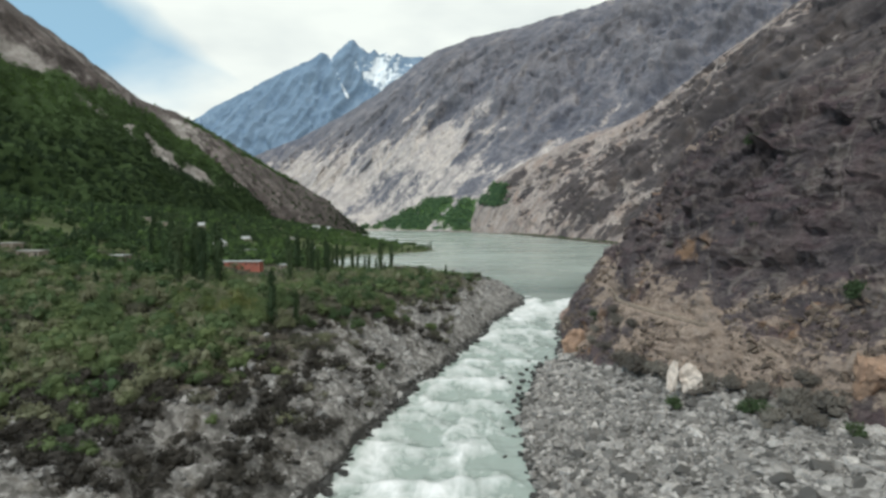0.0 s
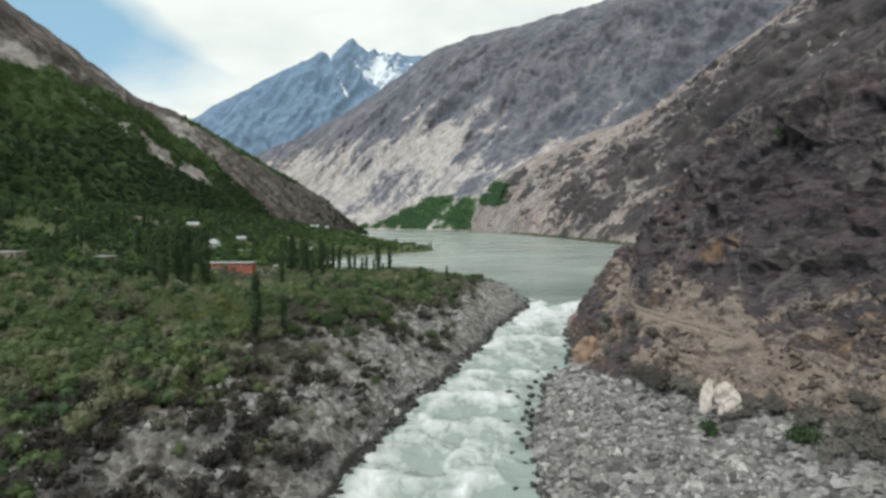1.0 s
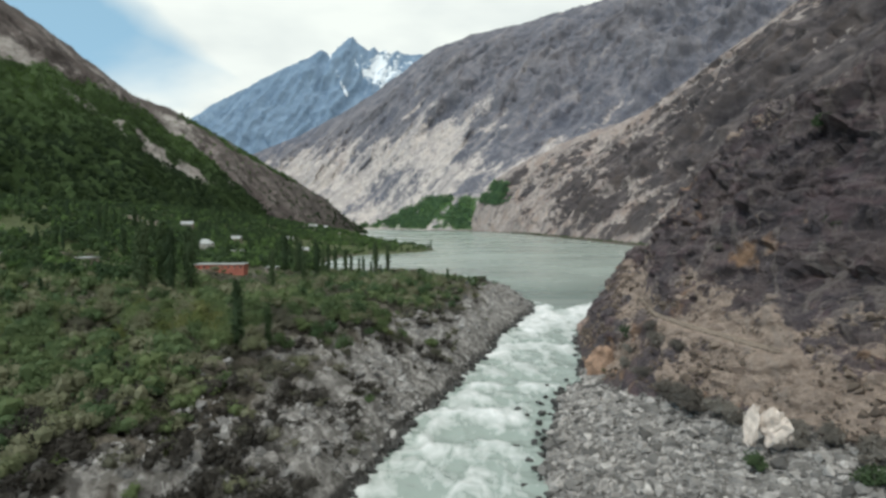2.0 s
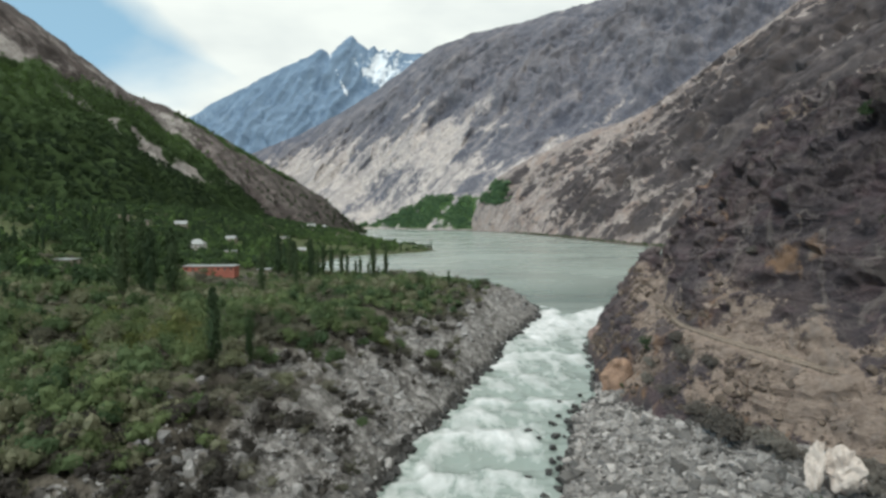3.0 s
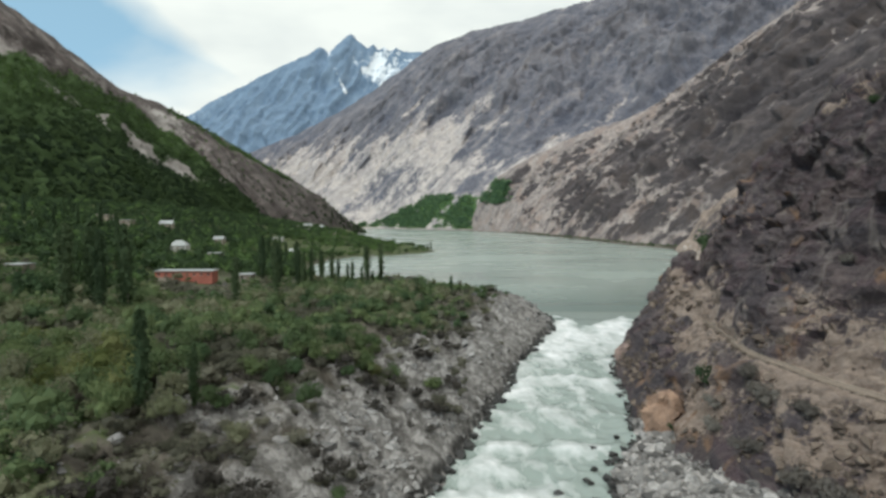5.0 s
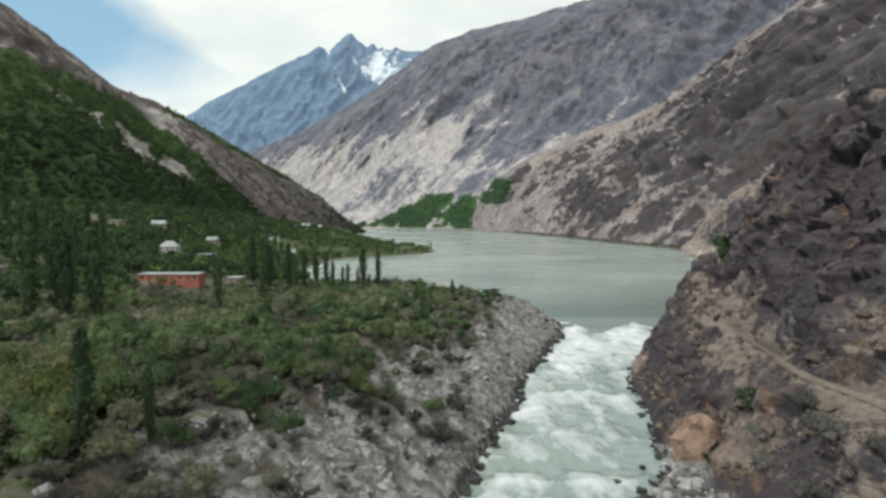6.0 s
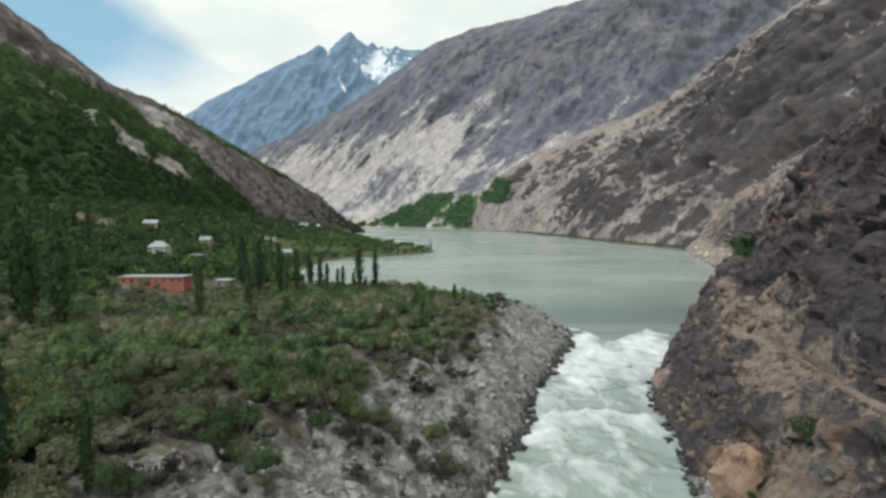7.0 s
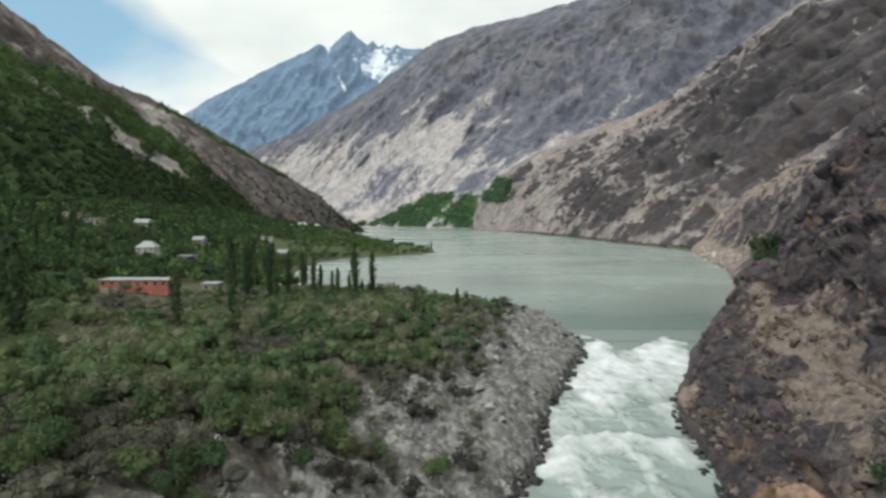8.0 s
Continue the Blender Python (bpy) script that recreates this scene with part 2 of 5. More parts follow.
def crag_material():
    n = Nodes("layered_crag_rock")
    big = n.noise(1 / 14, 5, 0.6)
    fine = n.noise(1 / 1.3, 9, 0.72, distort=0.5)
    beds = n.noise(1 / 4.5, 8, 0.68, stretch=(0.5, 0.35, 1.5), distort=1.0)
    col = n.mix(n.ramp(beds, (0.34, 0), (0.66, 1)), (0.046, 0.041, 0.048), (0.146, 0.119, 0.123))
    col = n.mix(n.ramp(big, (0.42, 0), (0.64, 0.7)), col, (0.175, 0.132, 0.124))
    dark = n.noise(1 / 2.6, 8, 0.7, stretch=(1, 1, 1.6), distort=1.4)
    col = n.mix(n.ramp(dark, (0.36, 0.55), (0.45, 0.0)), col, (0.040, 0.033, 0.033))
    col = n.mix(n.ramp(n.noise(1 / 26, 6, 0.6, stretch=(1, 1, 1.5), distort=0.8), (0.50, 0.0), (0.60, 0.40)), col, (0.058, 0.048, 0.052))
    col = n.mix(n.ramp(n.noise(1 / 22, 5, 0.6, distort=0.6), (0.48, 0.0), (0.62, 0.5)), col, (0.125, 0.100, 0.112))
    col = n.mix(n.ramp(n.noise(1 / 9, 6, 0.62, stretch=(0.7, 0.7, 1.3), distort=1.0), (0.52, 0.0), (0.62, 0.6)), col, (0.150, 0.102, 0.110))
    rust = n.noise(1 / 7, 6, 0.6, distort=0.8)
    rfac = n.math("ADD", n.attr("rust"), n.math("MULTIPLY", n.math("SUBTRACT", rust, 0.5), 1.6))
    col = n.mix(n.ramp(rfac, (0.52, 0), (0.68, 0.9)), col, (0.33, 0.205, 0.130))
    sfac = n.math("ADD", n.attr("scree"), n.math("ADD", n.math("MULTIPLY", n.math("SUBTRACT", fine, 0.5), 0.9), n.math("MULTIPLY", n.math("SUBTRACT", n.noise(1 / 3.4, 6, 0.62, distort=0.6), 0.5), 1.3)))
    loose = n.mix(n.ramp(fine, (0.3, 0), (0.7, 1)), (0.235, 0.176, 0.146), (0.52, 0.405, 0.33))
    col = n.mix(n.ramp(sfac, (0.42, 0), (0.6, 1)), col, loose)
    col = n.mix(n.ramp(dark, (0.34, 0.5), (0.41, 0.0)), col, (0.045, 0.036, 0.034))
    vein = n.math("ABSOLUTE", n.math("SUBTRACT", n.noise(1 / 13, 4, 0.5, stretch=(1.0, 1.0, 0.4), distort=0.7), 0.5))
    here = n.ramp(n.noise(1 / 30, 3), (0.42, 0.0), (0.54, 1.0))
    col = n.mix(n.math("MULTIPLY", here, n.ramp(vein, (0.0, 0.55), (0.03, 0.0))), col, (0.33, 0.28, 0.25))
    vein2 = n.math("ABSOLUTE", n.math("SUBTRACT", n.noise(1 / 6, 4, 0.55, stretch=(1.0, 0.7, 0.5), distort=1.6), 0.5))
    col = n.mix(n.ramp(vein2, (0.0, 0.28), (0.03, 0.0)), col, (0.28, 0.235, 0.215))
    h = n.math("ADD", n.math("MULTIPLY", beds, 2.0), n.math("ADD", fine, n.math("MULTIPLY", dark, 1.2)))
    return n.done(col, 0.9, h, 1.0, 1.0, 0.2)


def ground_material():
    n = Nodes("rubble_and_scrub_ground")
    mid = n.noise(1 / 5, 7, 0.62, distort=0.5)
    fine = n.noise(1 / 0.8, 8, 0.7)
    cell = n.cells(0.9, "F1", "Color")
    stone = n.mix(n.ramp(cell, (0.15, 0), (0.85, 1)), (0.125, 0.117, 0.112), (0.45, 0.425, 0.41))
    stone = n.mix(n.ramp(fine, (0.3, 0), (0.75, 1)), stone, (0.17, 0.155, 0.142))
    soil = n.mix(n.ramp(mid, (0.3, 0), (0.7, 1)), (0.078, 0.067, 0.055), (0.180, 0.157, 0.128))
    col = n.mix(n.ramp(n.math("ADD", n.attr("stony"), n.math("MULTIPLY", n.math("SUBTRACT", mid, 0.5), 1.2)), (0.4, 0), (0.62, 1)), soil, stone)
    grass = n.mix(n.ramp(fine, (0.3, 0), (0.7, 1)), (0.052, 0.068, 0.028), (0.125, 0.150, 0.058))
    col = n.mix(n.ramp(n.math("ADD", n.attr("green"), n.math("MULTIPLY", n.math("SUBTRACT", mid, 0.5), 1.3)), (0.42, 0), (0.62, 1)), col, grass)
    brush = n.noise(1 / 3.4, 8, 0.7, distort=0.3)
    col = n.mix(n.ramp(brush, (0.42, 0.6), (0.52, 0.0)), col, (0.045, 0.040, 0.033))
    col = n.mix(n.ramp(n.attr("wet"), (0.3, 0), (0.75, 0.85)), col, (0.030, 0.028, 0.026))
    return n.done(col, 0.92, n.math("ADD", fine, n.math("MULTIPLY", n.cells(0.9), -0.8)), 0.8, 0.5, 0.2)


def water_material(name, deep, foam_amount):
    n = Nodes(name)
    if foam_amount:
        flow = n.noise(1 / 4.2, 8, 0.62, stretch=(1.0, 0.55, 1.0), distort=0.9)
        broad = n.noise(1 / 11, 5, 0.6, stretch=(1.3, 0.7, 1.0), distort=0.8)
        f = n.math("ADD", n.attr("foam"), n.math("ADD", n.math("MULTIPLY", n.math("SUBTRACT", flow, 0.5), 1.5), n.math("MULTIPLY", n.math("SUBTRACT", broad, 0.5), 1.5)))
        fac = n.ramp(f, (0.05, 0.06), (0.38, 0.48), (0.85, 1.0))
        col = n.mix(fac, deep, (0.76, 0.75, 0.745))
        rough = n.mix(fac, (0.18, 0.18, 0.18), (0.75, 0.75, 0.75))
        return n.done(col, rough, n.math("ADD", broad, n.math("MULTIPLY", flow, 0.5)), 0.45, 0.6, 0.5)
    patches = n.noise(1 / 90, 5, 0.55, stretch=(0.45, 1.0, 1.0), distort=0.6)
    col = n.mix(n.ramp(patches, (0.35, 0), (0.65, 1)), deep, tuple(1.18 * c for c in deep))
    col = n.mix(n.attr("weak_reflection"), col, (0.160, 0.208, 0.184))      # smooth water drawn towards the outlet: its weaker sky reflection painted as darker colour
    rip = n.math("ADD", n.noise(1 / 2.6, 4, 0.6, stretch=(0.6, 1.0, 1.0)), n.math("MULTIPLY", n.noise(1 / 14, 4, 0.5), 1.5))
    return n.done(col, n.ramp(patches, (0.3, 0.16), (0.7, 0.34)), rip, 0.22, 0.25, 0.5)


CRAG, GROUND = crag_material(), ground_material()
RIVER = water_material("white_water", (0.225, 0.270, 0.240), 1)
LAKE = water_material("silty_lake_water", (0.285, 0.325, 0.290), 0)

# ---------------- plan of the valley (metres; lake level is 0) ----------------
LEFT = [(-140, -600), (-60, -60), (-33, 60), (-23.7, 101), (-16.7, 133), (-8.8, 161), (-2.5, 177), (4.3, 196), (9.5, 213), (15, 225), (20, 247),
        (26, 262), (35, 284), (40, 296), (45, 315), (43, 338), (34, 362), (14, 384), (-18, 405), (-48, 425), (-70, 445), (-93, 468), (-116, 530), (-124, 600), (-122, 680), (-108, 725), (-70, 755),
        (-30, 795), (-12, 840), (-19, 900), (-50, 985), (-110, 1085), (-190, 1350), (-300, 1980), (-385, 2790), (-420, 3000)]
RIGHT = [(-60, -600), (5, -60), (14, 60), (16.7, 101), (17.3, 121), (18.5, 139), (26, 166), (31, 182), (39, 193), (43, 208), (46.5, 224), (50, 245),
         (54, 258), (68, 284), (77, 303), (92, 324), (108, 354), (168, 447), (236, 592), (336, 905), (308, 1104), (285, 1464), (223, 1932), (110, 2225), (-60, 2430), (-250, 2690), (-330, 3000)]
TOE = [(120, -300), (92, 0), (86, 60), (78, 84), (71, 100), (60, 123), (50, 148), (45, 165), (42, 190)] + RIGHT[9:20]
WATER = LEFT + RIGHT[::-1]


def level(y):
    return np.interp(y, [-600, 0, 60, 300, 312, 330], [-20, -11.5, -9.2, -0.75, -0.15, 0])


def ground_z(x, y):
    """Height of the ground, and its masks."""
    dl, dr = seg_dist(x, y, LEFT), seg_dist(x, y, RIGHT)
    wet = inside(x, y, WATER)
    lv = level(y)
    rough = fbm(x / 16, y / 16, 0, 5)
    lumps = ridged(x / 6, y / 6, 3.0, 4)
    gully = ridged((x * 0.9 + y * 0.45) / 13, (y * 0.9 - x * 0.45) / 34, 2.0, 4)
    warp = 7 * fbm(x / 30, y / 30, 8.0, 3)
    plateau = np.interp(y, [0, 120, 200, 330, 420, 560, 1000, 1300], [9, 10, 13, 12, 9.5, 4.5, 3.2, 4]) + 55 * sstep(80, 420, -x) * np.interp(y, [-200, 150, 900, 1500], [0.6, 1, 1, 0.5])
    s = np.interp(np.maximum(dl + warp * sstep(3, 20, dl), 0), [0, 1.5, 5, 12, 28, 45, 62], [0, 0.12, 0.27, 0.46, 0.72, 0.93, 1.0])
    zl = lv + (plateau - lv) * s + (0.9 * rough + (0.75 * lumps + 2.3 * gully) * (1 - 0.75 * sstep(28, 60, dl))) * sstep(0, 9, dl)
    bank = ((y > 60) & (y < 420) & (dl < 70) & (x < 60))
    if bank.any():
        bx, by = x[bank], y[bank]
        c1, _ = blocks(bx / 11 + 0.2 * rough[bank], by / 13, 0 * bx)
        c2, _ = blocks(bx / 4.2, by / 4.8 + 0.2 * rough[bank], 0 * bx + 4)
        zl[bank] += (1.2 * c1 + 0.85 * c2) * sstep(3, 12, dl[bank]) * (1 - 0.8 * sstep(30, 62, dl[bank]))
    zr = lv + np.interp(dr, [0, 1.5, 15, 30, 40, 200], [0, 0.9, 5.2, 10.5, 14, 30]) + (0.5 * rough + 0.35 * lumps) * sstep(0, 9, dr)
    land_left = dl < dr
    z = np.where(land_left, zl, zr)
    d = np.minimum(dl, dr)
    z = np.where(wet, lv - np.minimum(0.4 * d, 5.0), z)
    z = np.where(y > 3000, np.minimum(z, 6), z)
    stony = np.where(land_left, 0.80 - sstep(12, 42, dl + 2.2 * warp) * 0.75, 1.0)
    stony = stony - np.where(land_left, 0.55 * sstep(0.12, -0.25, gully) * sstep(4, 10, dl) * sstep(190, 150, y), 0)      # earth in the gullies
    stony = stony * (1 - 0.75 * sstep(400, 580, y))
    stony = np.maximum(stony, 0.62 * ((y < 118) & land_left & (x > -150)))
    stony = np.maximum(stony, np.where(land_left, 0.85 * np.exp(-((x + 24) / 20) ** 2 - ((y - 183) / 13) ** 2), 0))
    stony = np.maximum(stony, 0.85 * np.exp(-((x + 42) / 16) ** 2 - ((y - 172) / 13) ** 2))          # a bare boulder patch
    green = np.where(land_left, sstep(16, 50, dl + 1.5 * warp) * 0.50 + 0.45 * sstep(420, 560, y) + 0.35 * sstep(120, 150, -x) * sstep(200, 250, y), 0.0) * np.where(y < 112, 0.45, 1)
    green = np.where(land_left & (y > 480), np.maximum(green, 0.85 * sstep(2, 9, dl)), green)
    stony = np.where(land_left & (y > 480), stony * sstep(8, 2, dl), stony)
    damp = np.where(wet, 0, 1 - sstep(0.7, 2.5, d + 1.1 * rough + 0.7 * lumps)) * (y < 330)
    return z, dict(stony=stony, green=green, wet=damp)


def build_ground():
    ang = np.concatenate([np.arange(-180, -50, 4), np.arange(-50, 50, 0.33), np.arange(50, 181, 4)])
    rad = np.concatenate([[0.5, 8, 18, 28], 35 * np.exp(np.arange(0, math.log(620 / 35), 0.0070)), np.geomspace(625, 4750, 90)])
    A, R = np.meshgrid(np.radians(ang), rad, indexing="ij")
    x, y = R * np.sin(A), R * np.cos(A)
    z, masks = ground_z(x, y)
    me = raw_mesh("ground", np.stack([x, y, z], -1).reshape(-1, 3), grid_faces(len(ang), len(rad))[:, ::-1], GROUND, masks)
    tagged(new("ground", me), "scrubby river terrace with grey rubble banks along the rapids", "ground", kind="structure")


def build_river():
    ys = np.arange(-120, 338, 0.75)
    L, R = np.array(LEFT), np.array(RIGHT)
    xl = np.interp(ys, L[:16, 1], L[:16, 0]) - 2.0
    xr = np.interp(ys, R[:17, 1], R[:17, 0]) + 2.0
    u = np.linspace(0, 1, 84)
    x = xl[:, None] + (xr - xl)[:, None] * u
    y = np.broadcast_to(ys[:, None], x.shape)
    x = x + 0.8 * fbm(x / 9, y / 9, 1, 3)
    lip = np.interp(u, [0, 0.14, 0.34, 0.46, 0.66, 0.85, 1], [336, 332, 309, 311, 330, 322, 303])[None] + 4 * fbm(x / 7, y / 40, 3.0, 3)      # two chutes with a smooth tongue between
    calm = sstep(0, -9, y - lip)
    # standing waves: a smooth hollow with a breaking crest just below it
    steps, hole = 0.0, 0.0
    for at, mid, wide, size, tag in ((237, 0.50, 0.34, 1.0, 4.0), (196, 0.50, 0.36, 1.0, 7.0), (216, 0.22, 0.2, 0.5, 2.0), (172, 0.35, 0.3, 0.7, 5.0), (150, 0.58, 0.30, 0.9, 8.0), (126, 0.35, 0.3, 0.8, 3.0), (104, 0.5, 0.4, 0.8, 1.0), (84, 0.4, 0.4, 0.8, 6.0)):
        bend = y - at - 8 * fbm(x / 11, y / 70, tag, 3) + 14 * (u - mid)[None] ** 2
        span = size * sstep(wide + 0.12, wide - 0.06, np.abs(u - mid))[None]
        steps = steps + span * np.where(bend > 0, np.exp(-(bend / 1.2) ** 2), np.exp(-(bend / 5.5) ** 2)) * (0.75 + 0.7 * fbm(x / 5, y / 9, tag + 0.5, 3))
        hole = hole + span * np.exp(-((bend - 4.5) / 3.2) ** 2)
    churn = ridged(x / 8, y / 5.2, 0, 3)
    swirl = fbm(x / 7 + 0.06 * y, y / 16, 11.0, 4)
    waves = 0.6 * churn + 0.8 * steps - 0.6 * hole + 0.5 * swirl
    z = level(y) + waves * calm + 0.03
    side = np.minimum((x - xl[:, None]), (xr[:, None] - x))
    uu = np.broadcast_to(u, x.shape)
    plunge = np.exp(-((y - lip + 30) / 24) ** 2)
    foam = (0.18 + 0.30 * steps - 0.26 * hole + 0.20 * (churn - 0.3) + 0.30 * swirl + 0.50 * plunge + 0.10 * sstep(0.55, 0.1, uu)) * calm * sstep(-5, 6, side)
    foam = foam - 0.30 * sstep(0.68, 0.92, uu) * sstep(255, 200, y) - 0.5 * (1 - calm)
    me = raw_mesh("river", np.stack([x, y, z], -1).reshape(-1, 3), grid_faces(len(ys), 84)[:, ::-1], RIVER, dict(foam=foam))
    tagged(new("river", me), "churning white-water rapids of a grey-green river", "river", kind="structure")


def build_lake():
    gx, gy = np.linspace(-500, 700, 61), np.concatenate([np.linspace(317, 700, 40), np.geomspace(715, 3050, 60)])
    X, Y = np.meshgrid(gx, gy, indexing="ij")
    # mask of outlet water whose lost sky reflection is painted dark
    weak_reflection = 0.9 * np.exp(-(np.maximum(Y - 345, 0) / 70) ** 2) * sstep(-20, 30, X)
    me = raw_mesh("lake", np.stack([X, Y, np.full(X.shape, -0.06)], -1).reshape(-1, 3), grid_faces(len(gx), len(gy))[:, ::-1], LAKE, dict(weak_reflection=weak_reflection))
    tagged(new("lake", me), "still silty grey-green lake dammed above the rapids", "lake", kind="structure")


TRAIL_Z = 17.3


def crag_z(x, y):
    d = seg_dist(x, y, TOE)
    poly = TOE + [(900, 905), (900, -300)]
    d = np.where(inside(x, y, poly), d, -d)
    warp = 5 * fbm(x / 26, y / 26, 1.0, 4) + 9 * fbm(x / 80, y / 80, 6.0, 2) * sstep(20, 60, d)
    dw = d + warp * sstep(1, 16, d)
    dw = dw * (1 + 1.0 * np.exp(-((y - 272) / 24) ** 2) * sstep(3, 9, d) * sstep(26, 12, d))      # a buttress over the lake's outlet
    dw = dw - 6 * np.exp(-((x - 46) / 6) ** 2 - ((y - 194) / 8) ** 2)      # the niche of the ochre outcrop
    base = level(y) + np.interp(y, [60, 98, 125, 150, 170, 200, 215], [16, 15, 13, 9.5, 7, 2, 0])
    g = np.interp(dw, [-6, 0, 1.5, 3, 7, 11, 17, 25, 31, 48, 80, 150, 250, 420], [-6, -0.6, 2.5, 4.5, 9, 13, 17, 30, 41, 67, 104, 185, 290, 420])
    z = base + g
    brow = np.interp(y, [60, 100, 170, 300, 450, 640, 880], [84, 82, 82, 78, 84, 92, 60]) + 13 * fbm(x / 45, y / 45, 4.0, 4)
    z = np.minimum(z, brow + 0.10 * np.maximum(z - brow, 0))     # the crag ends in a shelf below the valley wall
    t = z - TRAIL_Z                       # a bench cut for the trail
    along = sstep(128, 140, y) * sstep(246, 232, y)
    return z + along * (np.interp(t, [-5, -1.3, 1.3, 5], [-5, -0.25, 0.25, 5]) - t) * (np.abs(t) < 5), d, along * np.exp(-(t / 1.8) ** 2)


def crag_grid(xs, ys):
    off = np.interp(ys, [p[1] for p in TOE], [p[0] for p in TOE]) - 5
    X = off[:, None] + xs[None]
    return X, np.broadcast_to(ys[:, None], X.shape)


def build_crag():
    ys = np.concatenate([np.arange(-60, 70, 4.0), np.arange(70, 330, 0.62), 330 * np.exp(np.arange(0.003, 0.98, 0.0065))])
    xs = np.concatenate([np.arange(0, 60, 0.5), 60 + 0.5 * np.cumsum(1.03 ** np.arange(1, 98))])
    X, Y = crag_grid(xs, ys)
    z, d, bench = crag_z(X, Y)
    rock = sstep(0.3, 5, d) * (1 - bench)
    P = np.stack([X, Y, z], -1)
    gx, gy = np.gradient(z, axis=1) / np.gradient(X, axis=1), np.gradient(z, axis=0) / np.gradient(Y, axis=0)
    nrm = np.stack([-gx, -gy, np.full_like(z, 0.8)], -1)
    nrm /= np.linalg.norm(nrm, axis=-1, keepdims=True)
    wx, wy, wz = (3 * fbm(X / 9 + 5 * q, Y / 9, z / 9 + q, 3) for q in (1, 2, 3))
    shelf = np.interp(d + 4 * fbm(X / 25, Y / 25, z / 25, 3), [0, 9, 22, 30], [0.7, 0.65, 0.65, 1.0])
    b1, e1 = blocks((X + wx) / 17, (Y + wy) / 21, (z + wz + 0.3 * Y) / 13)
    b2, e2 = blocks((X + wx) / 6.5, (Y + wy) / 8, (z + wz + 0.3 * Y) / 4.2)
    b3, e3 = blocks(X / 2.4, Y / 2.8, (z + 0.3 * Y) / 1.7)
    b1, b2, b3 = b1 * sstep(0, 0.12, e1), b2 * sstep(0, 0.18, e2), b3 * sstep(0, 0.25, e3)      # edges worn down to the cracks
    big = 3.6 * b1 * sstep(6, 36, d) + 2.5 * ridged(X / 24, Y / 24, z / 19, 4) * sstep(6, 40, d)
    med = (2.1 * b2 + 0.8 * ridged(X / 7 + 4, Y / 7, z / 5, 4) - 0.9 * (1 - sstep(0, 0.12, e2))) * shelf
    small = 0.55 * b3 * (0.35 + 0.65 * shelf) + 0.3 * fbm(X / 2.1, Y / 2.1, z / 1.4, 4) - 0.25 * (1 - sstep(0, 0.14, e3)) * shelf
    step = np.maximum(np.gradient(xs)[None], np.gradient(ys)[:, None])
    P = P + nrm * ((big * np.clip(4.5 / step, 0, 1) + (med + small) * np.clip(1.5 / step, 0, 1)) * rock)[..., None]
    n2 = fbm(X / 12, Y / 12, z / 12, 4)
    upto = np.interp(Y, [95, 150, 200], [17, 18, 20])
    scree = (sstep(0.5, 3, d) * (1 - sstep(0, 9, d - upto + 9 * n2)) * (0.60 + 0.85 * n2)) * (0.46 + 0.54 * sstep(222, 172, Y)) * sstep(330, 250, Y) + 0.45 * sstep(0.08, 0.38, n2) * sstep(30, 50, d) * (0.35 + 0.65 * sstep(150, 190, Y))
    scree = scree + 0.46 * sstep(180, 215, Y) * sstep(270, 245, Y) * sstep(-0.15, 0.25, n2) * sstep(9, 18, d) * sstep(60, 46, z)
    scree = scree + 0.14 * sstep(0.12, 0.4, fbm(X / 34, Y / 34, z / 22 + 3, 4)) * sstep(26, 40, d)
    scree = scree + 0.5 * sstep(420, 560, Y) * sstep(-0.1, 0.3, n2) + 0.5 * bench
    rust = 0.26 + 0.22 * np.exp(-((d - 3.5) / 4.5) ** 2) * sstep(165, 185, Y) * sstep(228, 212, Y) + 0.20 * sstep(0.0, 0.4, fbm(X / 20, Y / 20, z / 20 + 5, 3))
    for ry, rz, rr in ((108, 53, 7), (165, 34, 4), (92, 18, 8)):      # rusty seams
        rust = rust + 0.30 * np.exp(-((Y - ry) / (1.3 * rr)) ** 2 - ((z - rz) / (0.8 * rr)) ** 2)
    scree = scree + 0.55 * np.exp(-((z - 100 + 0.25 * (Y - 620)) / 26) ** 2) * sstep(480, 560, Y) + 0.6 * sstep(500, 580, Y) * (1 - sstep(8, 30, d))
    scree = scree + 0.28 * sstep(150, 125, Y) * (1 - sstep(5, 12, d))
    me = raw_mesh("crag", P.reshape(-1, 3), grid_faces(*X.shape)[:, ::-1], CRAG, dict(scree=scree, rust=rust), smooth=(d[:-1, :-1] > 52).ravel() | (Y[:-1, :-1] > 330).ravel())
    tagged(new("crag", me), "steep dark brown rocky crag above the rapids", "cliff", kind="structure")


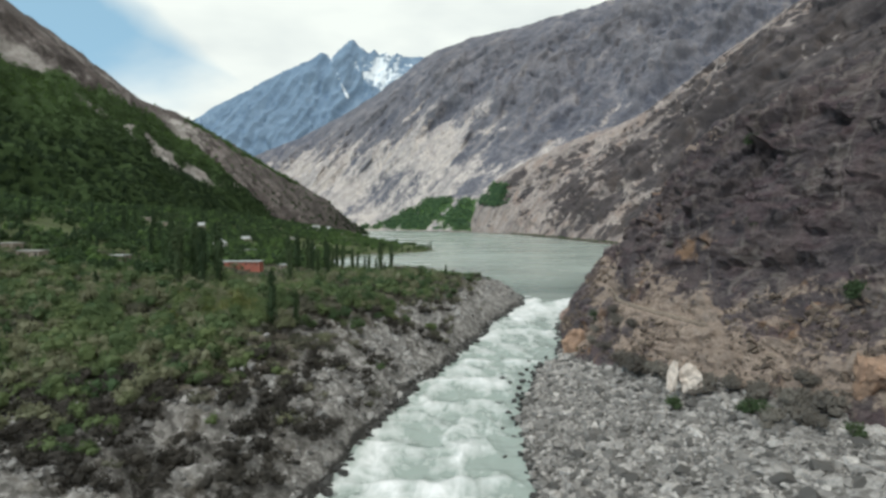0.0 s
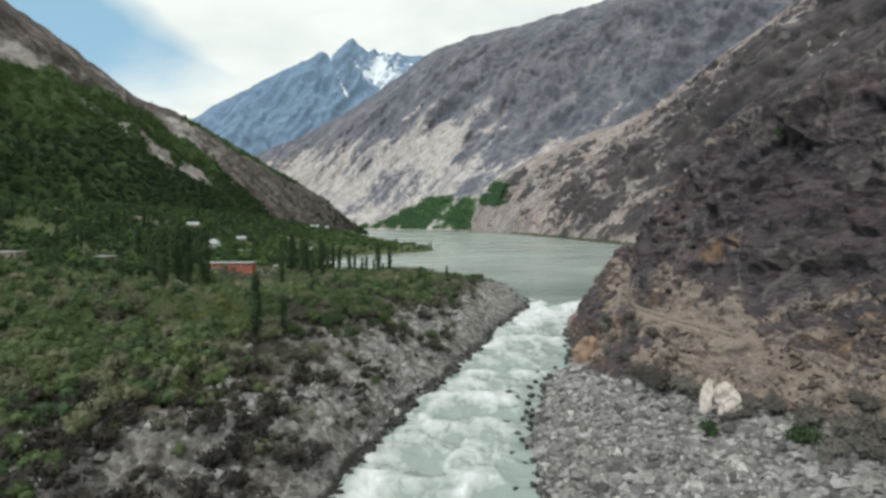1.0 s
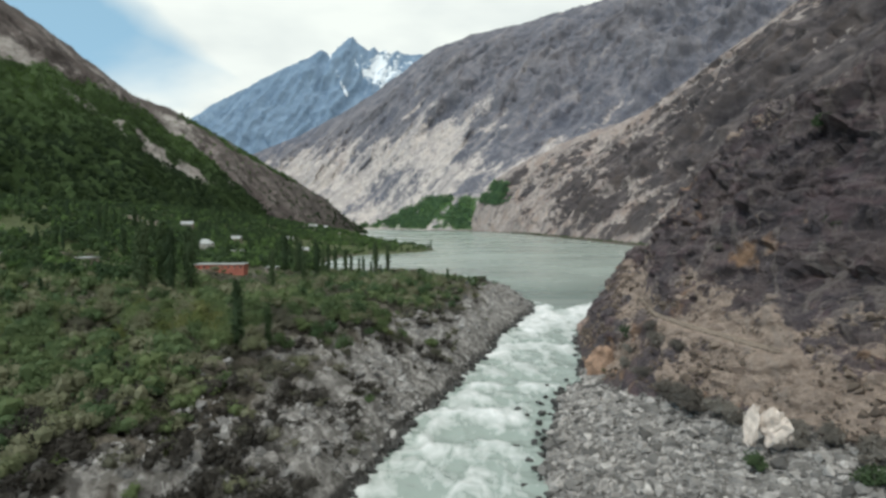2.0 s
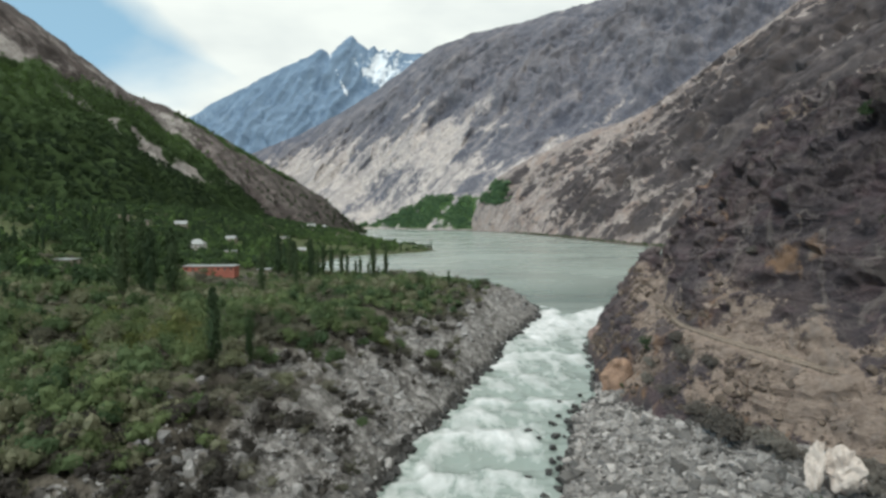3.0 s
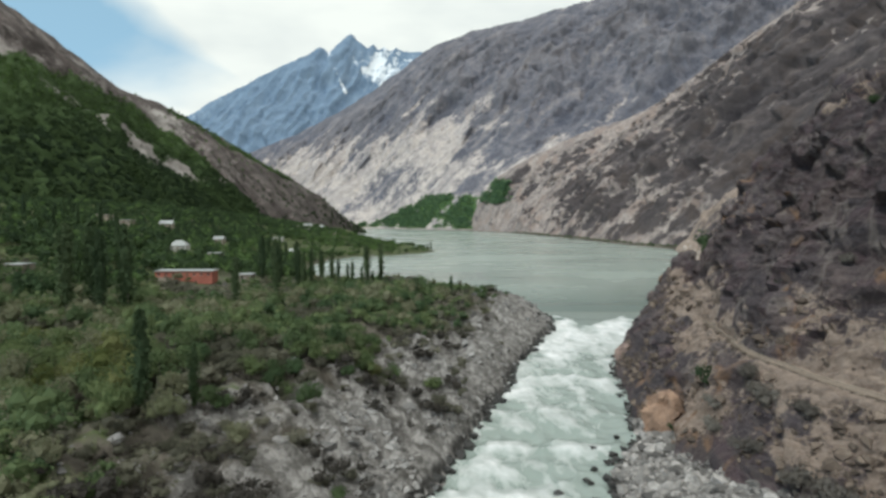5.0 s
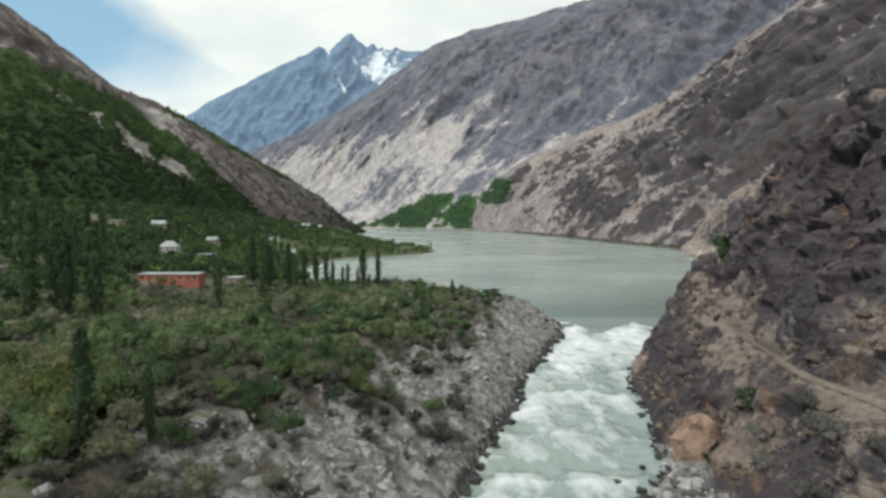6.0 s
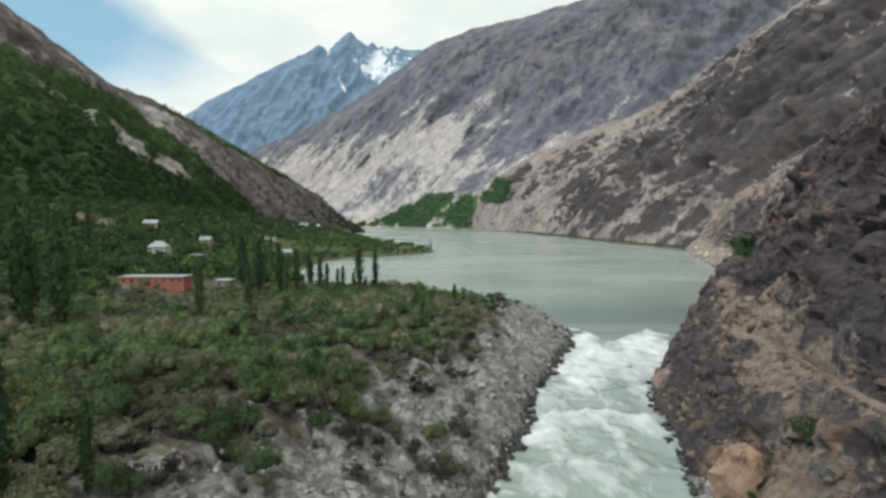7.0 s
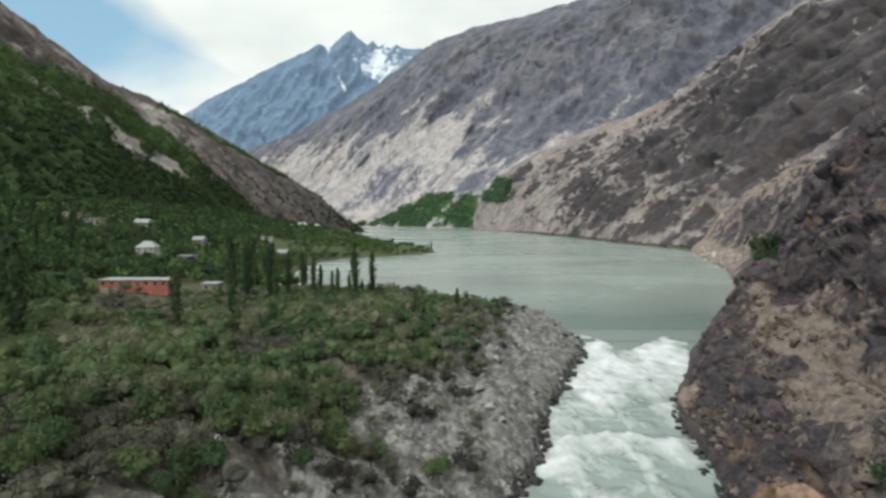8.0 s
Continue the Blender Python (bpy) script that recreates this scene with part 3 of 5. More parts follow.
def ribbon(name, foot, crest, mat, nu, nv, label, bulge=1.0, gully=(160, 0.05), back=900, masks=None, jag=6.0, seed=0.0, shear=0.0, soft_foot=False, knolls=0.10, steep=False, cap=9e9):
    """A mountain side from its foot line to its crest, cut by gullies, with a plain far slope behind."""
    F, C = smooth_line(foot, nu), smooth_line(crest, nu)
    v = np.linspace(0, 1, nv)
    run = np.concatenate([[0], np.cumsum(np.linalg.norm(np.diff(C, axis=0), axis=1))])
    P = F[:, None] + (C - F)[:, None] * v[None, :, None]
    P[..., 2] = F[:, None, 2] + (C - F)[:, None, 2] * v[None] ** bulge
    across = (C - F)[..., :2]
    height = np.linalg.norm(C - F, axis=1)
    nd = np.concatenate([-across / np.linalg.norm(across, axis=1, keepdims=True), np.full((nu, 1), 0.9)], 1)
    g, amp = gully
    U = run[:, None] + 0.35 * g * fbm(P[..., 0] / (2 * g), P[..., 1] / (2 * g), P[..., 2] / (2 * g) + seed, 3)
    W = v[None] * height[:, None]
    U = P[..., 0] + 0.35 * g * fbm(P[..., 0] / (2 * g), P[..., 1] / (2 * g), P[..., 2] / (2 * g) + seed, 3) + shear * P[..., 2] if steep else U + shear * W      # ribs lean along the face
    x3, y3, z3 = P[..., 0] / g, P[..., 1] / g, P[..., 2] / g + seed
    hard = sstep(0.25, 0.6, v)[None] * 0.75 + 0.25 if soft_foot else 1.0
    rid = 0.62 * hard * ridged(U / g, W / (g * 3.6), np.full(U.shape, seed), 6, 0.62) + hard * (0.22 * ridged(x3 * 1.3, y3 * 1.3, z3 * 0.8, 6, 0.62) + 0.15 * ridged(x3 * 4, y3 * 4, z3 * 3, 4, 0.6))
    crag, gap = blocks(x3 * 1.9 + 0.5 * rid, y3 * 1.9, z3 * 1.5)
    rid = rid + knolls * hard * crag
    win = sstep(0, 0.16, v)[None] * (1 - 0.75 * sstep(0.82, 1.0, v))[None]
    P = P + nd[:, None] * (rid * win * amp * np.minimum(height, cap)[:, None])[..., None]
    P[:, -1, 2] += jag * fbm(run / (8 * jag), 0, seed, 5)
    Q = [C + np.concatenate([across / np.linalg.norm(across, axis=1, keepdims=True) * k, np.full((nu, 1), -k * 0.8)], 1) for k in (0.04 * back, 0.3 * back, back)]
    P = np.concatenate([P, np.stack(Q, 1)], 1)
    P[..., 2] = np.maximum(P[..., 2], -15)
    pad = lambda a: np.concatenate([a, np.repeat(a[:, -1:], 3, 1)], 1)
    zero = np.zeros((nu, nv))
    mk = masks(U, v[None] + zero, P[:, :nv], rid) if masks else {}
    at = {k: pad(mk.get(k, zero) + zero) for k in ("scree", "green", "snow")}
    at["ridge"] = pad(0.5 + 0.5 * rid)
    at["streak"] = pad(0.5 + 0.5 * (0.65 * fbm(U / (0.14 * g), W / (0.7 * g), np.full(U.shape, seed + 4), 5) + 0.55 * fbm(x3 * 5, y3 * 5, z3 * 5, 4) - 0.3 * rid))
    me = raw_mesh(name, P.reshape(-1, 3), grid_faces(nu, nv + 3)[:, ::-1], mat, at)
    tagged(new(name, me), label, "mountain", kind="structure")
    return P[:, :nv], at["green"][:, :nv]


def far_masks(U, v, P, rid):
    x, y, z = P[..., 0], P[..., 1], P[..., 2]
    n = fbm(x / 420, y / 420, z / 300, 5)
    W = v * 1150
    ribs, runs = fbm(U / 80, W / 300, 2.0, 5, 0.6), fbm(U / 24, W / 130, 6.0, 4, 0.6)
    spots = fbm(x / 120, y / 120, z / 90, 5, 0.6)
    edge = np.interp(x, [-600, 0, 260, 700], [0.74, 0.57, 0.44, 0.22]) + 0.12 * fbm(U / 240, 0 * v, 3.0, 4)
    scree = 0.40 + np.clip(2.2 * (edge - v), -0.55, 0.32) + 0.50 * ribs + 0.34 * runs + 0.25 * n + 0.42 * spots - 0.18 * rid
    scree = scree - 0.12 * np.exp(-((v - 0.20 - 0.10 * ribs) / 0.07) ** 2) * sstep(-40, 160, x)          # a darker rib low on the slope
    fan = sstep(-480, -390, x) * sstep(150, 90, x - 0.12 * z) * sstep(1.0, 0.8, z / (26 + 140 * sstep(-430, -20, x) + 40 * n))
    return dict(scree=scree + 0.4 * sstep(14, 4, z), green=(0.75 + 0.9 * fbm(x / 70, y / 70, z / 70, 4)) * fan * sstep(3, 9, z))


def mid_masks(U, v, P, rid):
    x, y, z = P[..., 0], P[..., 1], P[..., 2]
    n = fbm(x / 90, y / 90, z / 70, 6, 0.6)
    streak, runs = fbm(U / 60, v * 2.2, 4.0, 5, 0.6), fbm(U / 20, v * 5, 8.0, 4, 0.6)
    crest = np.maximum(sstep(0.93, 0.985, v + 0.03 * n), 0.9 * sstep(0.74, 0.88, v + 0.12 * n) * sstep(1350, 1600, y))
    dome, rim = blocks(x / 105 + 0.5 * n, y / 150 + 0.4 * streak, z / 75)
    dome2, rim2 = blocks(x / 46 + 0.6 * n, y / 62, z / 34 + 0.5 * streak)
    knob = 0.20 * dome + 0.15 * dome2 + 0.42 * np.exp(-(rim / 0.09) ** 2) + 0.26 * np.exp(-(rim2 / 0.11) ** 2) - 0.14      # dark knolls with pale gullies between
    m = fbm(x / 170 + 0.3 * n, y / 170, z / 120 + 3, 4)
    lines = np.exp(-(m / 0.022) ** 2) + 0.8 * np.exp(-((n + 0.12) / 0.03) ** 2)          # pale paths and runnels
    scree = 0.26 + knob + 0.70 * n + 0.45 * streak + 0.35 * runs + 0.30 * lines + 0.75 * fbm(x / 38, y / 38, z / 26, 5, 0.62) - 0.28 * rid + 0.55 * crest + (0.16 + 0.5 * n) * sstep(0.60, 0.2, v) * sstep(950, 1500, y) + 0.06 * sstep(0.35, 0.05, v) + 0.28 * sstep(1350, 1900, y) + 0.16 * sstep(1450, 1750, y) - 0.58 * sstep(1400, 850, y) * sstep(0.12, 0.34, v + 0.1 * n)
    return dict(scree=scree, green=(0.55 + 1.0 * n) * np.exp(-((x - 205) / 62) ** 2) * sstep(85, 110, z) * sstep(200, 165, z) * (y > 1930))


def peak_masks(U, v, P, rid):
    x = P[..., 0]
    n = fbm(x / 160, P[..., 1] / 160, P[..., 2] / 160, 5)
    z = P[..., 2]
    couloir = np.exp(-((x + 850 - 0.47 * (1270 - z)) / 22) ** 2) * sstep(890, 960, z) * sstep(1330, 1280, z)
    east = sstep(-700, -560, x + 40 * n)
    return dict(snow=0.55 * couloir + 0.10 * sstep(-980, -860, x) * sstep(0.7, 0.9, v) + 0.30 * east * sstep(0.62, 0.84, v) + 0.6 * n - 0.35 * rid * east + 0.30 * sstep(0.05, -0.25, rid) * sstep(0.52, 0.8, v) * sstep(-960, -800, x) - 0.08, scree=0.2 + 0.4 * n)


def left_masks(U, v, P, rid):
    x, y, z = P[..., 0], P[..., 1], P[..., 2]
    n = fbm(x / 90, y / 90, z / 90, 5)
    treeline = np.interp(y, [300, 900, 1020, 1120, 1170, 1205, 1260, 1500, 1700], [0.60, 0.72, 0.80, 0.84, 0.72, 0.38, 0.14, 0.08, 0.06])
    slide = sstep(-0.30, 0.05, n + 0.3 * fbm(x / 25, y / 25, z / 25, 3)) * np.exp(-((y - 985 + 900 * (v - 0.55) + 90 * n) / 95) ** 2) * sstep(0.30, 0.42, v + 0.1 * n) * sstep(0.66, 0.58, v + 0.1 * n)
    return dict(green=0.95 * (1 - sstep(treeline - 0.10, treeline + 0.06, v + 0.12 * n)) + 0.2 * n - 0.75 * slide + (0.42 + 0.9 * n) * sstep(0.80, 0.93, v) * sstep(1180, 1260, y) * sstep(1600, 1480, y), scree=0.42 + 0.7 * n + 0.5 * slide - 0.35 * sstep(1150, 1350, y) - 0.3 * sstep(0.9, 1.0, v))


def build_mountains():
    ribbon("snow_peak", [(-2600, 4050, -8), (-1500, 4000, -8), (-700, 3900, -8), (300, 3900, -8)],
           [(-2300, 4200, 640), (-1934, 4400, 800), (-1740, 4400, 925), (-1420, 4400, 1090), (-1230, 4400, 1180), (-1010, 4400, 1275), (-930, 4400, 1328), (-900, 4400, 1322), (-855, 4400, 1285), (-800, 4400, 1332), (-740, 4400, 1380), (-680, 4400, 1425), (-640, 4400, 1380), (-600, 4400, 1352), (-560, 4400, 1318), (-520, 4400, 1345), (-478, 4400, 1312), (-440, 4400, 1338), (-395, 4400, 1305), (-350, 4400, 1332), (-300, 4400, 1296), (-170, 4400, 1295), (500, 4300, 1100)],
           ROCK_PEAK, 320, 110, "distant haze-blue peak with snow in its gullies", 0.95, (330, 0.065), 260, peak_masks, 8, 2.0, -0.5)
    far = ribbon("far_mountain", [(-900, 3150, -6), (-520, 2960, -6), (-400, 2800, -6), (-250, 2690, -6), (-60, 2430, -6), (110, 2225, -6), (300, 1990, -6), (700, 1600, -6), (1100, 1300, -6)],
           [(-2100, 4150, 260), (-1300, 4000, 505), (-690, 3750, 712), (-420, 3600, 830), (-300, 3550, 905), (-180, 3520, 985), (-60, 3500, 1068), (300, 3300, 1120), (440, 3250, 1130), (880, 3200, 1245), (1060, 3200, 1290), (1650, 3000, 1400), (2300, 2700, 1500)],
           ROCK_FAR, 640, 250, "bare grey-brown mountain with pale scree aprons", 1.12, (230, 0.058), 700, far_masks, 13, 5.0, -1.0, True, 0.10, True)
    wall = ribbon("valley_wall", [(105, 250, -6), (150, 420, -6), (236, 585, -6), (340, 900, -6), (312, 1104, -6), (289, 1464, -6), (227, 1932, -6), (112, 2226, -6)],
           [(1230, 150, 680), (1180, 420, 660), (1100, 700, 650), (900, 960, 570), (745, 1200, 500), (716, 1500, 462), (640, 1650, 390), (562, 1800, 345), (440, 1950, 318), (280, 2080, 246), (200, 2165, 196), (140, 2225, 125), (112, 2250, 48)],
           ROCK_MID, 640, 240, "brown valley wall with pale scree runs above the lake", 1.0, (120, 0.066), 500, mid_masks, 5, 9.0, 0.8, False, 0.18, cap=560)
    hill = ribbon("left_hillside", [(-560, 150, 12), (-500, 350, 12), (-430, 560, 12), (-390, 800, 10), (-350, 1100, 8), (-300, 1500, 5), (-260, 1780, 3), (-250, 1900, 0)],
           [(-1100, 500, 640), (-900, 760, 540), (-700, 900, 395), (-640, 1000, 342), (-605, 1150, 285), (-548, 1250, 262), (-436, 1450, 178), (-330, 1600, 105), (-290, 1720, 52), (-262, 1900, 10)],
           ROCK_LEFT, 340, 140, "steep green-wooded hillside with bare rock near its crest", 1.05, (90, 0.06), 500, left_masks, 4, 1.0, 0.6)
    return far, wall, hill


build_ground()
build_river()
build_lake()
build_crag()
FAR, WALL, HILL = build_mountains()

# ---------------- materials of the things ----------------
def leaf_material(name, dark, light, dry, single=True):
    n = Nodes(name)
    info = n.nt.nodes.new("ShaderNodeObjectInfo").outputs["Random"]
    isl = n.nt.nodes.new("ShaderNodeNewGeometry").outputs["Random Per Island"]
    tone = info if single else n.attr("tone")       # plant by plant
    col = n.mix(n.ramp(tone, (0.0, 0.0), (0.95, 1.0)), dark, light)
    col = n.mix(n.ramp(tone, (0.72, 0.0), (0.78, 0.7)), col, dry)
    col = n.mix(n.math("MULTIPLY", isl, 0.4), col, tuple(0.45 * a + 0.2 * b for a, b in zip(dark, light)))
    n.done(col, 0.75, None, spec=0.2)
    tr = n.add("BsdfTranslucent", Color=col)
    mx = n.add("MixShader", Fac=0.42)
    n.nt.links.new(n.bsdf.outputs[0], mx.inputs[1]); n.nt.links.new(tr.outputs[0], mx.inputs[2])
    n.nt.links.new(mx.outputs[0], n.nt.nodes["Material Output"].inputs["Surface"])
    return n.mat


def plain_material(name, a, b, size, rough=0.85, bump=0.02, random_tone=0.0):
    n = Nodes(name)
    col = n.mix(n.ramp(n.noise(1 / size, 7, 0.65, distort=0.4), (0.3, 0), (0.7, 1)), a, b)
    col = n.mix(n.ramp(n.noise(1 / (6 * size), 4), (0.45, 0), (0.7, 0.5)), col, tuple(0.55 * c for c in a))
    if random_tone:
        info = n.nt.nodes.new("ShaderNodeObjectInfo").outputs["Random"]
        isl = n.nt.nodes.new("ShaderNodeNewGeometry").outputs["Random Per Island"]
        t = n.math("FRACT", n.math("ADD", info, isl))
        col = n.mix(n.math("MULTIPLY", t, random_tone), col, tuple(0.35 * c for c in a))
    return n.done(col, rough, n.noise(1 / (0.5 * size), 7, 0.7), 0.7, bump, 0.3)


LEAF_HILL = leaf_material("hillside_foliage", (0.050, 0.085, 0.038), (0.104, 0.168, 0.058), (0.12, 0.19, 0.058))
LEAF_HILL_MANY = leaf_material("many_hillside_foliage", (0.042, 0.068, 0.036), (0.118, 0.182, 0.066), (0.150, 0.235, 0.074), False)
LEAF_POPLAR = leaf_material("poplar_foliage", (0.060, 0.092, 0.046), (0.100, 0.142, 0.066), (0.106, 0.140, 0.070))
LEAF_SHRUB = leaf_material("willow_scrub_foliage", (0.072, 0.118, 0.056), (0.218, 0.262, 0.112), (0.26, 0.235, 0.175))
LEAF_SHRUB_MANY = leaf_material("many_willow_scrub_foliage", (0.072, 0.118, 0.056), (0.218, 0.262, 0.112), (0.26, 0.235, 0.175), False)
LEAF_YELLOW = leaf_material("yellow_green_foliage", (0.13, 0.152, 0.050), (0.205, 0.225, 0.078), (0.20, 0.21, 0.09))
LEAF_DRY = leaf_material("dry_brown_brush", (0.108, 0.104, 0.078), (0.210, 0.204, 0.146), (0.25, 0.238, 0.182))
LEAF_DRY_MANY = leaf_material("many_dry_brown_brush", (0.108, 0.104, 0.078), (0.210, 0.204, 0.146), (0.25, 0.238, 0.182), False)
LEAF_BARE = leaf_material("bare_grey_twigs", (0.145, 0.130, 0.115), (0.275, 0.248, 0.215), (0.31, 0.285, 0.25))
LEAF_BARE_MANY = leaf_material("many_bare_grey_twigs", (0.058, 0.052, 0.045), (0.130, 0.116, 0.098), (0.16, 0.145, 0.125), False)
# leaf greens across the lake are paled and blued with painted haze
LEAF_FAR = leaf_material("hazy_far_foliage", (0.105, 0.180, 0.105), (0.190, 0.300, 0.145), (0.22, 0.33, 0.16))
LEAF_FAR_MANY = leaf_material("many_hazy_far_foliage", (0.105, 0.180, 0.105), (0.190, 0.300, 0.145), (0.22, 0.33, 0.16), False)
BARK = plain_material("grey_bark", (0.10, 0.085, 0.07), (0.19, 0.17, 0.15), 0.3)
STONE = plain_material("grey_river_stone", (0.205, 0.19, 0.178), (0.61, 0.565, 0.53), 0.9, 0.85, 0.05, 1.0)
STONE_BANK = plain_material("grey_bank_rubble", (0.178, 0.168, 0.162), (0.53, 0.505, 0.485), 0.9, 0.88, 0.05, 0.8)
STONE_WET = plain_material("wet_dark_stone", (0.022, 0.021, 0.020), (0.07, 0.066, 0.062), 0.6, 0.35, 0.05, 0.4)
STONE_BROWN = plain_material("brown_crag_stone", (0.12, 0.09, 0.073), (0.29, 0.225, 0.175), 0.9, 0.9, 0.05, 0.75)
STONE_WHITE = plain_material("pale_limewashed_rock", (0.44, 0.365, 0.315), (0.73, 0.635, 0.56), 1.1, 0.85, 0.2)
OCHRE = plain_material("ochre_rock", (0.20, 0.130, 0.095), (0.42, 0.275, 0.190), 1.8, 0.9, 0.4)
PINK_ROCK = plain_material("pinkish_brown_rock", (0.17, 0.122, 0.108), (0.35, 0.255, 0.215), 1.8, 0.9, 0.4)
RED_WALL = plain_material("red_painted_wall", (0.29, 0.098, 0.072), (0.42, 0.155, 0.113), 1.2)
WHITE_WALL = plain_material("whitewashed_wall", (0.40, 0.385, 0.36), (0.56, 0.545, 0.515), 1.5)
MUD_WALL = plain_material("mud_brick_wall", (0.24, 0.20, 0.165), (0.36, 0.31, 0.26), 1.2)
TIN_ROOF = plain_material("pale_tin_roof", (0.27, 0.28, 0.275), (0.44, 0.45, 0.44), 2.0, 0.6)
MUD_ROOF = plain_material("grey_flat_roof", (0.33, 0.31, 0.29), (0.48, 0.46, 0.43), 2.0)
DARK_GLASS = plain_material("dark_window_glass", (0.02, 0.022, 0.025), (0.04, 0.042, 0.045), 1.0, 0.2)
WOOD = plain_material("weathered_door_wood", (0.10, 0.07, 0.045), (0.19, 0.14, 0.09), 0.4)
TRAIL = plain_material("trodden_trail_dust", (0.15, 0.118, 0.093), (0.27, 0.215, 0.17), 0.8)


# ---------------- foliage ----------------
def leaf_quads(rng, centres, normals, size):
    """One leaf clump, a bent quad, at each centre."""
    n = len(centres)
    nrm = normals + 0.75 * rng.normal(size=(n, 3))
    nrm /= np.linalg.norm(nrm, axis=1, keepdims=True)
    t = np.cross(nrm, rng.normal(size=(n, 3)))
    t /= np.linalg.norm(t, axis=1, keepdims=True)
    b = np.cross(nrm, t)
    s = size * rng.uniform(0.55, 1.35, (n, 1))
    w = s * rng.uniform(0.45, 0.9, (n, 1))
    bend = nrm * s * 0.35
    V = np.stack([centres - t * s - bend * 0.6, centres - b * w + bend, centres + t * s - bend * 0.6, centres + b * w + bend * 0.4], 1)
    q = np.arange(4 * n).reshape(-1, 4)
    return V.reshape(-1, 3), np.concatenate([q[:, (0, 1, 2)], q[:, (0, 2, 3)]])


def lump(rng, centre, radii, fine=False):
    """An uneven mass of foliage inside a crown."""
    bm = bmesh.new()
    bmesh.ops.create_icosphere(bm, subdivisions=2 if fine else 1, radius=1.0)
    V = np.array([v.co for v in bm.verts])
    F = np.array([[v.index for v in f.verts] for f in bm.faces])
    bm.free()
    return V * rng.uniform(0.72, 1.2, (len(V), 1)) * np.array(radii) + np.array(centre), F


def merged(pieces):
    Vs, Fs, off = [], [], 0
    for V, F in pieces:
        Vs.append(V); Fs.append(F + off)
        off += len(V)
    return np.concatenate(Vs), np.concatenate(Fs)


def lobed_cloud(rng, n, lobes, radius, height, size):
    """Leaves over several overlapping rounded lobes."""
    C = np.stack([rng.normal(0, 0.42 * radius, lobes), rng.normal(0, 0.42 * radius, lobes), height * rng.uniform(0.35, 0.78, lobes)], 1)
    R = radius * rng.uniform(0.38, 0.68, lobes)
    k = rng.integers(0, lobes, n)
    d = rng.normal(size=(n, 3))
    d /= np.linalg.norm(d, axis=1, keepdims=True)
    d[:, 2] = np.where(d[:, 2] < -0.35, -d[:, 2], d[:, 2])
    P = C[k] + d * (R[k] * rng.uniform(0.62, 1.28, n))[:, None] * np.array([1, 1, 0.5 * height / radius])
    P[:, 2] = np.maximum(P[:, 2], 0.12 * height)
    cores = [lump(rng, C[q] + np.array([0, 0, -0.05 * height]), R[q] * (0.62 if n > 240 else 0.78) * np.array([1, 1, 0.5 * height / radius]), n > 240) for q in range(lobes if n > 60 else 2)]
    return merged([leaf_quads(rng, P, d, size)] + cores)


def column_cloud(rng, n, radius, height, size):
    """Leaves round a slim, pointed crown that starts low on the trunk."""
    h = rng.uniform(0.10, 1.0, n)
    prof = np.interp(h, [0.1, 0.2, 0.45, 0.72, 0.9, 1.0], [0.28, 0.6, 0.95, 1.0, 0.72, 0.2])
    a = rng.uniform(0, 6.283, n)
    wob = 1 + 0.25 * np.sin(3 * a + 9 * h) + 0.15 * np.sin(23 * h + 2 * a)
    r = radius * prof * wob * rng.uniform(0.45, 1.0, n)
    P = np.stack([r * np.cos(a), r * np.sin(a), h * height], 1)
    return merged([leaf_quads(rng, P, np.stack([np.cos(a), np.sin(a), np.full(n, 0.7)], 1), size)] + [lump(rng, (rng.normal(0, 0.08), rng.normal(0, 0.08), height * c), (radius * w, radius * w, 0.13 * height), True) for c, w in ((0.26, 0.3), (0.4, 0.5), (0.54, 0.58), (0.68, 0.55), (0.82, 0.42))])


def tapered_stems(rng, stems, bm=None):
    """Tapered limbs: (foot, head, foot radius, head radius)."""
    bm = bm or bmesh.new()
    for foot, head, r0, r1 in stems:
        foot, head = Vector(foot), Vector(head)
        axis = head - foot
        q = axis.to_track_quat("Z", "Y").to_matrix().to_4x4()
        mid = foot.lerp(head, 0.5) + Vector(rng.normal(0, 0.03 * axis.length, 3))
        rings = []
        for p, r in ((foot, r0), (mid, 0.6 * r0 + 0.4 * r1), (head, r1)):
            rings.append([bm.verts.new(Matrix.Translation(p) @ q @ Vector((r * math.cos(a), r * math.sin(a), 0))) for a in (0, 1.2566, 2.5133, 3.7699, 5.0265)])
        for lo, hi in zip(rings[:-1], rings[1:]):
            for k in range(5):
                bm.faces.new((lo[k], lo[(k + 1) % 5], hi[(k + 1) % 5], hi[k]))
    return bm


